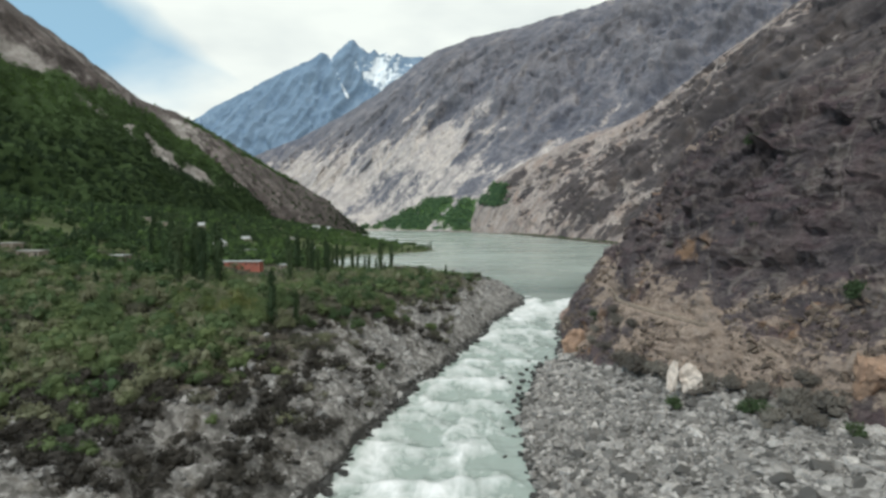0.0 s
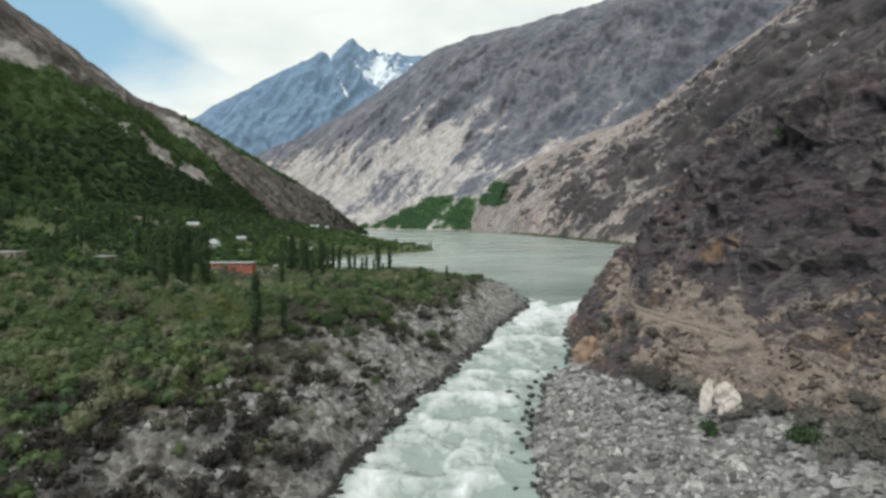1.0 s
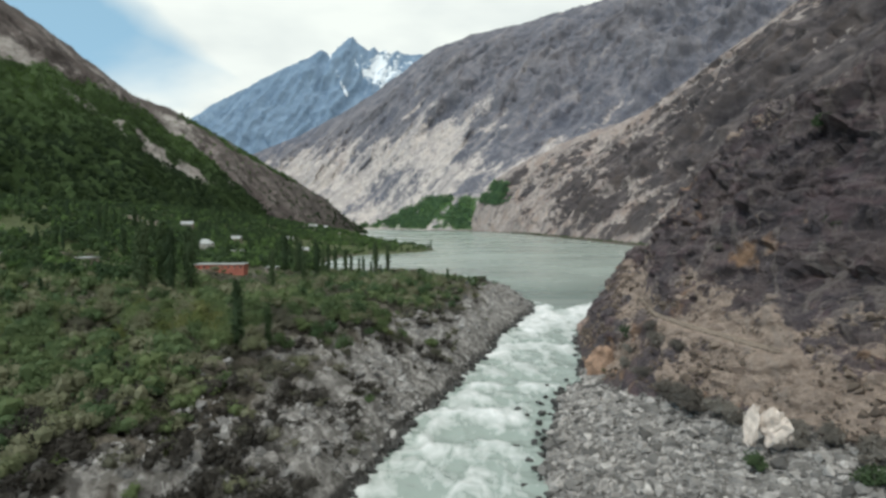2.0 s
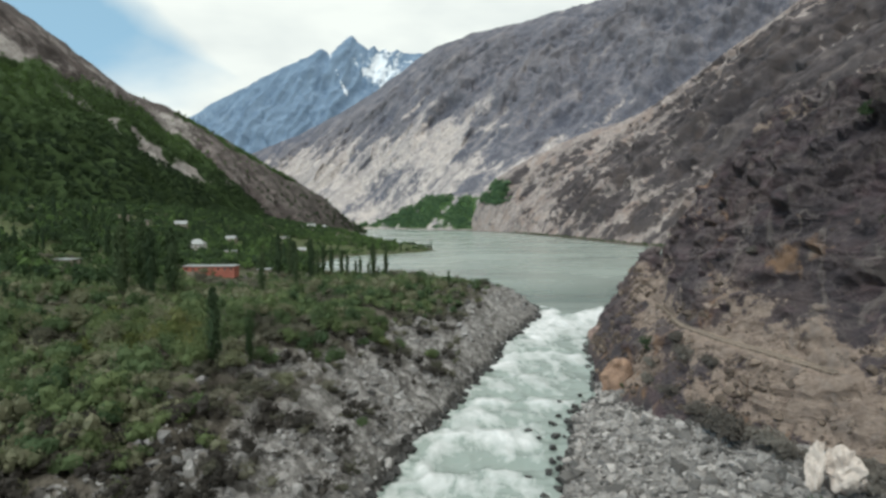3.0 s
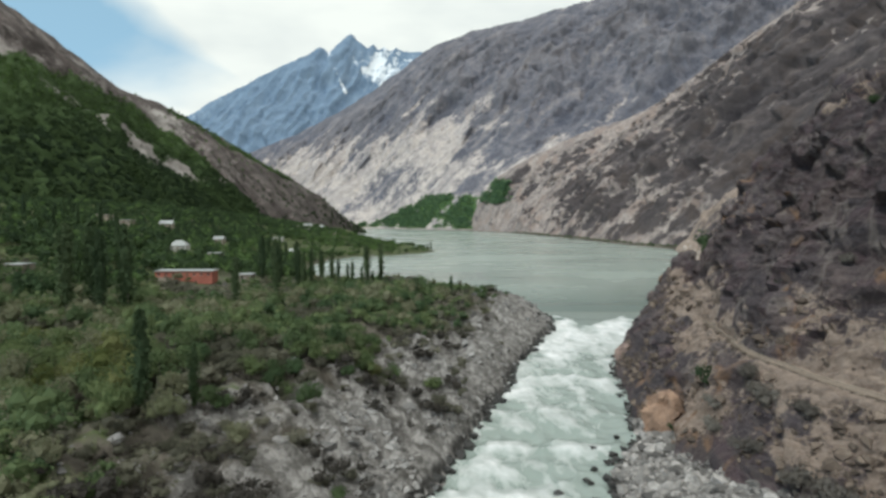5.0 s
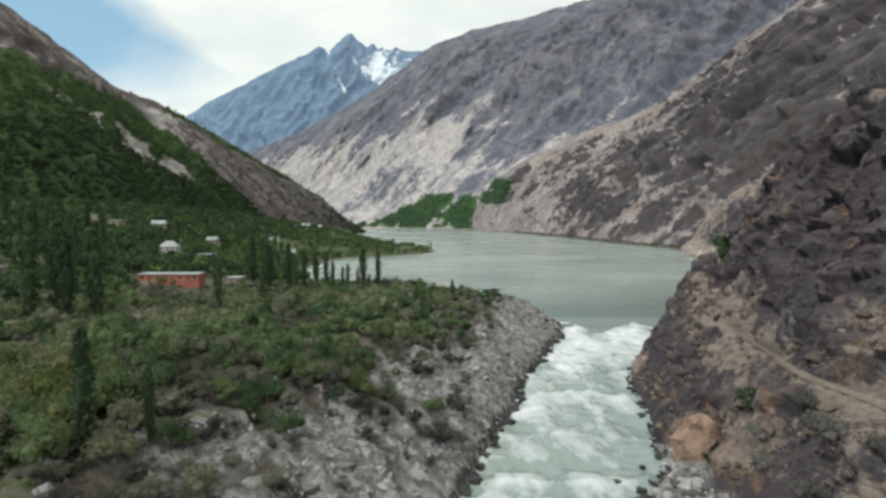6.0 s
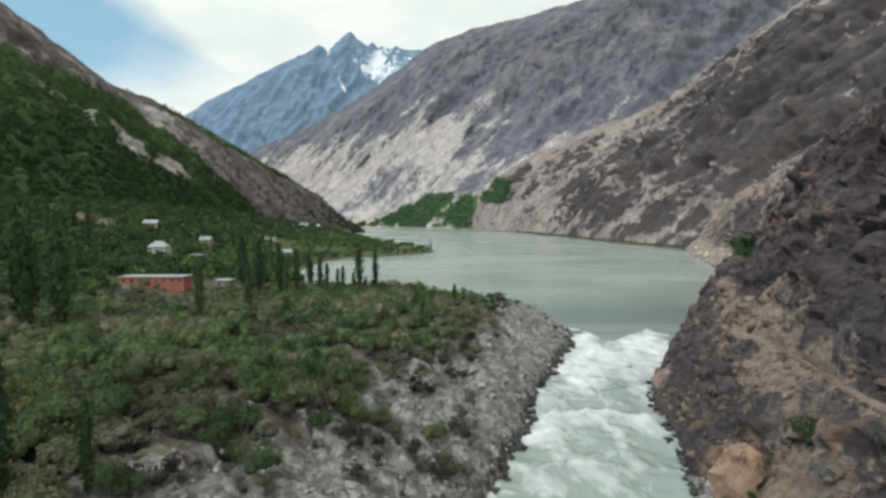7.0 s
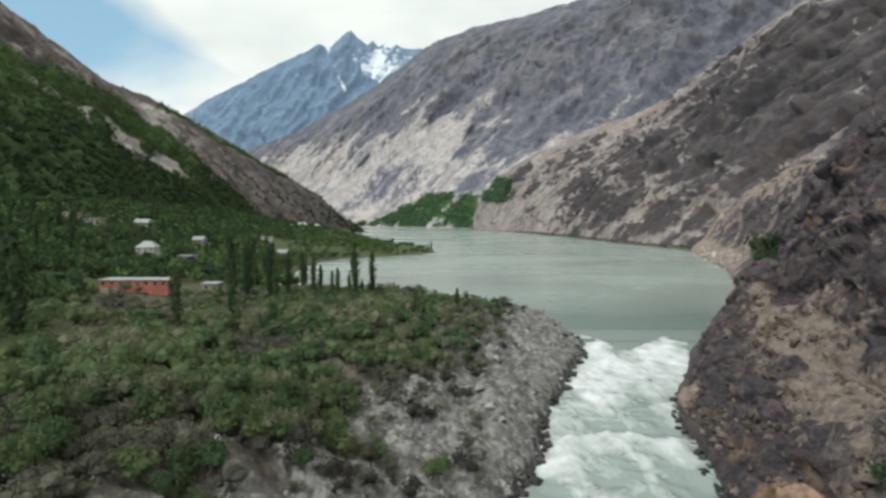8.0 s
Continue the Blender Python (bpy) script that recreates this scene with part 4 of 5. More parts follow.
def tree_kind(kind, seed, leaf, radius, height, n, size):
    """Trunk and crown meshes of one variety."""
    rng = np.random.default_rng(seed)
    if kind == "poplar":
        V, F = column_cloud(rng, n, radius, height, size)
        stems = [((0, 0, -0.8), (0.1, 0.05, 0.55 * height), 0.022 * height, 0.010 * height), ((0.1, 0.05, 0.55 * height), (0, 0, 0.97 * height), 0.010 * height, 0.02)]
    else:
        V, F = lobed_cloud(rng, n, 7 if kind == "tree" else 5, radius, height, size)
        stems = []
        if kind == "tree":
            stems.append(((0, 0, -0.6), (0.1, 0, 0.45 * height), 0.035 * height, 0.02 * height))
        for k in range(7):
            a, e = rng.uniform(0, 6.28), rng.uniform(0.35, 0.75)
            foot = (0, 0, 0.4 * height) if kind == "tree" else (0.08 * math.cos(a), 0.08 * math.sin(a), -0.4)
            stems.append((foot, (e * radius * math.cos(a), e * radius * math.sin(a), rng.uniform(0.6, 0.9) * height), 0.012 * height + 0.02, 0.015))
    crown = raw_mesh("crown", V, F, leaf, smooth=False)
    return bm_mesh("trunk", tapered_stems(rng, stems), BARK, True), crown


def plant(name, kinds, x, y, z, scale, turn, label, category, group, parts=("trunk", "crown")):
    root = new(name)
    root.empty_display_size = 0.2
    root.matrix_basis = Matrix.Translation((x, y, z)) @ pose(0, 0, 0, 0, 0, turn) @ Matrix.Diagonal((scale[0], scale[0], scale[1], 1))
    part(parts[0], kinds[0], None, root)
    part(parts[1], kinds[1], None, root)
    return tagged(root, label, category, group)


def ground_at(x, y):
    return ground_z(np.array([float(x)]), np.array([float(y)]))[0][0]


def thicket(name, pts, scales, leaf, label, category, n=40, size=0.5, tall=1.0, seed=3, tone=None, kinds=6, column=False):
    """A wood or brush of many plants nobody could count, in one mesh."""
    rng = np.random.default_rng(seed)
    temps = [column_cloud(rng, n, 0.42, 1.5 * tall, size) if column else lobed_cloud(rng, n, 4, 1.0, 1.5 * tall, size) for _ in range(kinds)]
    Vs, Fs, Ts, off = [], [], [], 0
    pick = rng.integers(0, kinds, len(pts))
    tone = rng.uniform(0, 1, len(pts)) if tone is None else tone
    for k in range(kinds):
        sel = np.nonzero(pick == k)[0]
        if not len(sel):
            continue
        V, F = temps[k]
        a = rng.uniform(0, 6.283, len(sel))
        c, s_ = np.cos(a), np.sin(a)
        S = scales[sel]
        X = (V[None, :, 0] * c[:, None] - V[None, :, 1] * s_[:, None]) * S[:, None] + pts[sel, 0][:, None]
        Y = (V[None, :, 0] * s_[:, None] + V[None, :, 1] * c[:, None]) * S[:, None] + pts[sel, 1][:, None]
        Z = V[None, :, 2] * S[:, None] * rng.uniform(0.8, 1.3, len(sel))[:, None] + pts[sel, 2][:, None] - 0.15 * S[:, None]
        Vs.append(np.stack([X, Y, Z], -1).reshape(-1, 3))
        Fs.append((F[None] + (np.arange(len(sel)) * len(V))[:, None, None]).reshape(-1, 3) + off)
        Ts.append(np.repeat(tone[sel], len(V)))
        off += len(sel) * len(V)
    me = raw_mesh(name, np.concatenate(Vs), np.concatenate(Fs), leaf, dict(tone=np.concatenate(Ts)), smooth=False)
    return tagged(new(name, me), label, category, kind="stuff")


def build_hillside_forest():
    rng = np.random.default_rng(11)
    P, green = HILL
    nu, nv, _ = P.shape
    i, j = rng.uniform(0, nu - 1.001, 44000), rng.uniform(0, nv - 1.001, 44000)
    i0, j0 = i.astype(int), j.astype(int)
    fi, fj = (i - i0)[:, None], (j - j0)[:, None]
    pts = P[i0, j0] * (1 - fi) * (1 - fj) + P[i0 + 1, j0] * fi * (1 - fj) + P[i0, j0 + 1] * (1 - fi) * fj + P[i0 + 1, j0 + 1] * fi * fj
    bare = fbm(pts[:, 0] / 60, pts[:, 1] / 60, pts[:, 2] / 60, 4)
    ok = ((green[i0, j0] + 0.5 * bare > rng.uniform(0.35, 0.75, len(pts))) | ((pts[:, 1] > 1150) & (rng.uniform(0, 1, len(pts)) < 0.05))) & (pts[:, 1] > 330) & (pts[:, 2] > ground_z(pts[:, 0], pts[:, 1])[0] - 1)
    pts = pts[ok][:8000]
    high = sstep(90, 220, pts[:, 2] - 0.10 * (1200 - pts[:, 1]))
    tone = np.clip(0.14 + 0.90 * high * rng.uniform(0.5, 1.2, len(pts)) + 0.5 * fbm(pts[:, 0] / 70, pts[:, 1] / 70, 5.0, 3) + rng.normal(0, 0.1, len(pts)), 0.02, 0.98)
    sc = rng.uniform(1.7, 4.6, len(pts)) * (1 - 0.3 * high)
    thicket("hillside_forest", pts, sc, LEAF_HILL_MANY, "dense dark and bright green wood covering the hillside", "forest", 17, 0.30, 1.15, 5, tone)


def build_far_grove():
    rng = np.random.default_rng(12)
    out = []
    for P, green in (FAR, WALL):
        nu, nv, _ = P.shape
        i, j = rng.integers(0, nu, 60000), rng.integers(0, nv, 60000)
        pts = P[i, j] + rng.normal(0, 5, (60000, 3)) * (1, 1, 0)
        out.append(pts[(green[i, j] > rng.uniform(0.3, 0.9, 60000)) & (pts[:, 2] > 7)][:1100])
    pts = np.concatenate(out)
    thicket("far_grove", pts, rng.uniform(4.5, 9.5, len(pts)), LEAF_FAR_MANY, "bright green orchard on the alluvial fan across the lake", "grove", 14, 0.34, 1.1, 6)


def build_shore_brush():
    """A thin line of bushes along the far shore of the lake."""
    rng = np.random.default_rng(22)
    L = smooth_line(RIGHT[19:23], 260)
    pts = np.stack([L[:, 0] + rng.normal(7, 3, 260), L[:, 1] + rng.normal(0, 4, 260), rng.uniform(0.5, 3, 260)], 1)[rng.uniform(0, 1, 260) < 0.75]
    thicket("shore_brush", pts, rng.uniform(1.5, 3.6, len(pts)), LEAF_SHRUB_MANY, "thin line of dark bushes along the far lake shore", "scrub", 14, 0.3, 1.0, 10, rng.uniform(0, 0.3, len(pts)))


def build_spit_brush():
    """Bright bushes and hedges along the low shore of the village."""
    rng = np.random.default_rng(23)
    L = smooth_line(LEFT[20:33], 520)
    pts = np.stack([L[:, 0] - np.abs(rng.normal(0, 9, 520)) - 4, L[:, 1] + rng.normal(0, 8, 520)], 1)
    keep = ~inside(pts[:, 0], pts[:, 1], WATER) & (seg_dist(pts[:, 0], pts[:, 1], LEFT) > 3) & (fbm(pts[:, 0] / 30, pts[:, 1] / 30, 2.0, 3) > -0.1)
    pts = pts[keep]
    pts = np.concatenate([pts, ground_z(pts[:, 0], pts[:, 1])[0][:, None]], 1)
    thicket("spit_brush", pts, rng.uniform(1.4, 3.6, len(pts)), LEAF_HILL_MANY, "bright green bushes and hedges along the village shore", "scrub", 18, 0.28, 1.1, 14, np.clip(rng.normal(0.5, 0.25, len(pts)), 0, 0.95))


def build_village_trees():
    rng = np.random.default_rng(13)
    kinds = [tree_kind("tree", 40 + k, LEAF_HILL, 3.6, 8.0, 220, 0.5) for k in range(4)]
    xs, ys = np.where(rng.uniform(0, 1, 18000) < 0.4, rng.uniform(-340, -62, 18000), rng.uniform(-640, -62, 18000)), rng.uniform(250, 1300, 18000)
    xs[:1800], ys[:1800] = rng.uniform(-235, -64, 1800), rng.uniform(352, 640, 1800)
    dl = seg_dist(xs, ys, LEFT)
    clear = np.ones(len(xs), bool)
    for q, (hx, hy, *_) in enumerate(HOUSES):
        clear &= ~((np.abs(xs - hx) < (19 if q == 0 else 8.5)) & (np.abs(ys - hy) < 8))
        if q < 12:
            clear &= ~((np.abs(xs / (ys - 60) * (hy - 60) - hx) < (17 if q == 0 else 12)) & (ys < hy) & (ys > hy - (60 if q < 2 else 30)))
    ok = (dl > 12) & clear & (xs > -110 - 0.78 * ys) & ((xs < -128) | (ys > 385)) & (fbm(xs / 60, ys / 60, 2.0, 3) > -0.32)
    ok &= ~((xs > -185) & (ys > 640) & (rng.uniform(0, 1, len(xs)) < 0.5))
    ok |= (dl > 5) & (ys > 600) & (xs > -190) & (rng.uniform(0, 1, len(xs)) < 0.5) & clear
    ok |= (dl > 14) & clear & (ys > 380) & (ys < 760) & (xs > -340) & (rng.uniform(0, 1, len(xs)) < 0.75)
    ok &= ~((xs > -84) & (ys < 500)) & ~inside(xs, ys, WATER) & (dl > 5)
    xs, ys = xs[ok], ys[ok]
    order = np.argsort(ys - 0.3 * np.abs(xs + 150))
    xs, ys = xs[order], ys[order]
    zs = ground_z(xs, ys)[0]
    for k in range(170):
        s = rng.uniform(0.65, 1.15)
        plant("tree", kinds[k % 4], xs[k], ys[k], zs[k] - 0.2, (s, s * rng.uniform(0.85, 1.2)), rng.uniform(0, 360), "dark green broadleaf tree among the village houses", "tree", "village trees")
    pts = np.stack([xs, ys, zs], 1)[170:]
    pts = pts[rng.permutation(len(pts))]
    plots = (pts[:, 0] > -215) & (pts[:, 1] > 470) & (fbm(pts[:, 0] / 40, pts[:, 1] / 40, 7.0, 3) < 0.12)      # open fields between the shore houses
    pts = pts[~plots | (rng.uniform(0, 1, len(pts)) < 0.22)]
    slim = (pts[:, 0] < -125) & (pts[:, 1] < 900) & (rng.uniform(0, 1, len(pts)) < 0.06)
    tall, pts = pts[slim][:110], pts[~slim][:7000]
    thicket("poplar_wood", tall, rng.uniform(2.6, 4.6, len(tall)), LEAF_HILL_MANY, "tall slender dark green poplars behind the village", "grove", 60, 0.16, 2.6, 17, np.clip(rng.normal(0.26, 0.16, len(tall)), 0, 0.65), column=True)
    thicket("village_grove", pts, rng.uniform(2.4, 4.6, len(pts)), LEAF_HILL_MANY, "dark green trees and orchards behind the village", "grove", 16, 0.30, 1.15, 7, np.clip(rng.normal(0.40, 0.28, len(pts)) + 0.3 * sstep(-230, -170, pts[:, 0]) * sstep(440, 520, pts[:, 1]), 0, 0.95))


POPLARS = [(-49.5, 163, 17), (-44, 169, 12), (-111.5, 239, 28), (-106.5, 243, 29), (-101.5, 239, 27), (-96, 242, 28), (-121, 252, 22), (-71.5, 264, 19), (-60, 271, 17),
           (-38, 343, 20), (-32, 350, 18), (-12, 297, 8.5), (1.5, 311, 8), (13.5, 338, 5), (-52, 345, 13), (-48, 348, 10), (-45, 344, 12), (-41.5, 350, 9), (-56, 350, 15), (-35.5, 345, 8),
           (-62, 318, 17), (-66, 325, 19), (-70, 338, 21), (-76, 330, 20), (-84, 352, 22), (-92, 357, 24), (-64, 342, 18), (-88, 375, 17), (-66, 372, 16),
           (-128, 208, 9), (-147, 305, 18), (-170, 330, 18), (-70, 395, 15), (-98, 420, 16), (-112, 440, 17),
           (-130, 470, 18), (-140, 520, 18), (-150, 610, 16), (-18, 846, 13), (-23, 852, 9), (-200, 420, 20), (-212, 440, 22), (-225, 400, 20), (-240, 470, 22), (-190, 380, 17)]


def build_poplars():
    rng = np.random.default_rng(14)
    kinds = [tree_kind("poplar", 60 + k, LEAF_POPLAR, 1.1, 10.0, 520, 0.25) for k in range(5)]
    for k, (x, y, h) in enumerate(POPLARS):
        s = h / 10
        size = "tall slender" if h > 12 else "small young"
        w = s * rng.uniform(0.85, 1.15) * (0.84 if h > 12 else 0.76)
        plant("poplar", kinds[k % 5], x, y, ground_at(x, y) - 0.2, (w, s), rng.uniform(0, 360), size + " dark green poplar tree on the river terrace", "tree", "poplars on the terrace")


def build_scrub():
    rng = np.random.default_rng(15)
    n = 11000
    xs, ys = rng.uniform(-230, 40, n), 85 + 330 * rng.uniform(0, 1, n) ** 0.9
    dl = seg_dist(xs, ys, LEFT)
    land = ~inside(xs, ys, WATER) & (dl < seg_dist(xs, ys, RIGHT))
    dens = 0.85 * sstep(14, 38, dl + 9 * fbm(xs / 26, ys / 26, 1.0, 3)) + 0.32 * sstep(-0.1, 0.25, fbm(xs / 11, ys / 11, 6.0, 3))
    dens = dens * (1.1 + 0.8 * fbm(xs / 14, ys / 14, 4.0, 3)) * np.interp(ys, [85, 112, 128, 150], [0.5, 0.55, 0.9, 1.1])
    dens = dens * np.where((np.abs(xs + 119) < 18) & (np.abs(ys - 339) < 5), 0, 1) * np.where((xs < -95) & (np.abs(ys - 215) < 9), 0.2, 1)
    dens = dens * (1 - 0.85 * np.exp(-((xs + 24) / 20) ** 2 - ((ys - 183) / 13) ** 2))      # bare rubble below the terrace edge
    dens = dens * (1 - 0.6 * np.exp(-((xs + 42) / 15) ** 2 - ((ys - 172) / 12) ** 2))
    ok = land & (rng.uniform(0, 1, n) < dens) & (dl > 3)
    xs, ys, dl = xs[ok], ys[ok], dl[ok]
    zs = ground_z(xs, ys)[0]
    tone_map = fbm(xs / 22, ys / 22, 9.0, 3) + 0.25 * rng.normal(size=len(xs))
    order = np.argsort(np.abs(ys - 185) + 0.4 * np.abs(xs + 25))
    varieties = [("shrub", [tree_kind("shrub", 80 + k, LEAF_SHRUB, 1.8, 3.1, 420, 0.15) for k in range(5)], "olive green willow shrub on the stony terrace"),
                 ("shrub", [tree_kind("shrub", 90 + k, LEAF_DRY, 1.6, 2.2, 380, 0.13) for k in range(4)], "dry brown leafless brush on the stony terrace"),
                 ("shrub", [tree_kind("shrub", 95 + k, LEAF_YELLOW, 1.8, 3.0, 420, 0.15) for k in range(3)], "yellow-green leafy shrub on the river terrace")]
    for q, k in enumerate(order[:330]):
        v = 1 if (dl[k] < 30 and rng.uniform() < 0.6) or tone_map[k] < -0.28 else 2 if tone_map[k] > 0.34 else 0
        name, kinds, label = varieties[v]
        s = rng.uniform(1.0, 2.0) * (0.9 if v == 1 else 1) * (0.75 + 0.4 * sstep(24, 45, dl[k]))
        plant(name, kinds[q % len(kinds)], xs[k], ys[k], zs[k] - 0.1, (s, s * rng.uniform(0.85, 1.25)), rng.uniform(0, 360), label, "shrub", "terrace shrubs", ("trunk", "foliage"))
    bx, by = rng.uniform(-140, 40, 5200), 82 + 215 * rng.uniform(0, 1, 5200) ** 1.25
    bd = seg_dist(bx, by, LEFT)
    bk = ~inside(bx, by, WATER) & (bd < seg_dist(bx, by, RIGHT)) & (bd > 4) & ((bd < 34) | (by < 122)) & (fbm(bx / 10, by / 10, 6.0, 3) > -0.07 + 0.32 * sstep(170, 240, by) - 0.16 * sstep(135, 110, by)) & (rng.uniform(0, 1, 5200) < 0.62)
    bank_pts = np.stack([bx, by, ground_z(bx, by)[0]], 1)[bk]
    dk = np.random.default_rng(31)
    ax, ay = np.concatenate([dk.normal(-80, 16, 300), dk.normal(-47, 10, 170)]), np.concatenate([dk.normal(133, 13, 300), dk.normal(112, 8, 170)])
    keep = (seg_dist(ax, ay, LEFT) > 14) & (fbm(ax / 10, ay / 10, 3.0, 3) > -0.12)
    bank_pts = np.concatenate([np.stack([ax, ay, ground_z(ax, ay)[0]], 1)[keep], bank_pts])
    bank_pts = bank_pts[np.argsort(np.where(bank_pts[:, 1] < 140, 0, 1), kind='stable')][:1500]
    thicket("bank_brush", bank_pts, rng.uniform(0.9, 2.7, len(bank_pts)), LEAF_BARE_MANY, "dark grey-brown brush on the rubble bank", "scrub", 60, 0.13, 0.9, 11, rng.uniform(0, 0.5, len(bank_pts)))
    rest = order[330:]
    pts = np.stack([xs, ys, zs], 1)[rest]
    dry = (tone_map[rest] <= -0.25) | (rng.uniform(0, 1, len(rest)) < 0.10) | ((dl[rest] < 27) & (rng.uniform(0, 1, len(rest)) < 0.75))
    green = ~dry
    thicket("willow_scrub", pts[green][:2200], (rng.uniform(1.5, 3.6, green.sum()) * (0.7 + 0.35 * sstep(24, 45, dl[rest][green])))[:2200], LEAF_SHRUB_MANY, "olive green willow scrub spread over the river terrace", "scrub", 100, 0.11, 1.15, 8, np.clip(0.42 + 0.75 * tone_map[rest][green] + rng.normal(0, 0.32, green.sum()), 0.02, 0.98)[:2200])
    far = pts[green][2200:]
    far = far[far[:, 1] > 235][:1500]
    far = far[(np.abs(far[:, 0] / (far[:, 1] - 60) * 281 + 119) > 19) | (far[:, 1] < 290)]
    thicket("field_brush", far, rng.uniform(1.2, 2.8, len(far)), LEAF_SHRUB_MANY, "low green and brown brush between the terrace and the village", "scrub", 15, 0.26, 0.9, 12, np.clip(rng.normal(0.35, 0.3, len(far)), 0.02, 0.98))
    for x, y, s in ((-119, 334, 0.8), (-104.5, 333.5, 0.9), (-101, 335, 1.3), (-123, 332, 1.4)):
        plant("shrub", varieties[0][1][int(-x) % 5], x, y, ground_at(x, y) - 0.1, (s, s), 40 * x, "olive green bush in front of the red house", "shrub", "terrace shrubs", ("trunk", "foliage"))
    thicket("dry_scrub", pts[dry][:1700], rng.uniform(1.1, 2.5, dry.sum())[:1700], LEAF_DRY_MANY, "dry brown brush on the terrace edge", "scrub", 60, 0.12, 1.0, 9)


# ---------------- stones ----------------
def rock_mesh(seed, material, points=16, flat=0.7, name="stone"):
    rng = np.random.default_rng(seed)
    p = rng.normal(size=(points, 3))
    p /= np.linalg.norm(p, axis=1, keepdims=True)
    p *= rng.uniform(0.75, 1.1, (points, 1)) * np.array([1.0, rng.uniform(0.65, 0.95), flat])
    bm = bmesh.new()
    vs = [bm.verts.new(v) for v in p]
    res = bmesh.ops.convex_hull(bm, input=vs)
    bmesh.ops.delete(bm, geom=[v for v in bm.verts if not v.link_faces], context="VERTS")
    bmesh.ops.triangulate(bm, faces=bm.faces)
    return bm_mesh(name, bm, material)


def scatter_stones(name, pts, sizes, material, label, seed, flat=0.65):
    rng = np.random.default_rng(seed)
    temps = []
    for k in range(10):
        me = rock_mesh(seed * 100 + k, None, 11, flat)
        V = np.array([v.co for v in me.vertices]); F = np.array([f.vertices for f in me.polygons])
        bpy.data.meshes.remove(me)
        temps.append((V, F))
    Vs, Fs, off = [], [], 0
    pick = rng.integers(0, 10, len(pts))
    for k, (V, F) in enumerate(temps):
        sel = np.nonzero(pick == k)[0]
        if not len(sel):
            continue
        e = [Euler(r).to_matrix() for r in np.stack([rng.normal(0, 0.35, len(sel)), rng.normal(0, 0.35, len(sel)), rng.uniform(0, 6.28, len(sel))], 1)]
        M = np.array(e)
        W = np.einsum("nij,vj->nvi", M, V) * sizes[sel][:, None, None] + pts[sel][:, None]
        Vs.append(W.reshape(-1, 3))
        Fs.append((F[None] + (np.arange(len(sel)) * len(V))[:, None, None]).reshape(-1, 3) + off)
        off += len(sel) * len(V)
    me = raw_mesh(name, np.concatenate(Vs), np.concatenate(Fs), material, smooth=False)
    return tagged(new(name, me), label, "stones", kind="stuff")


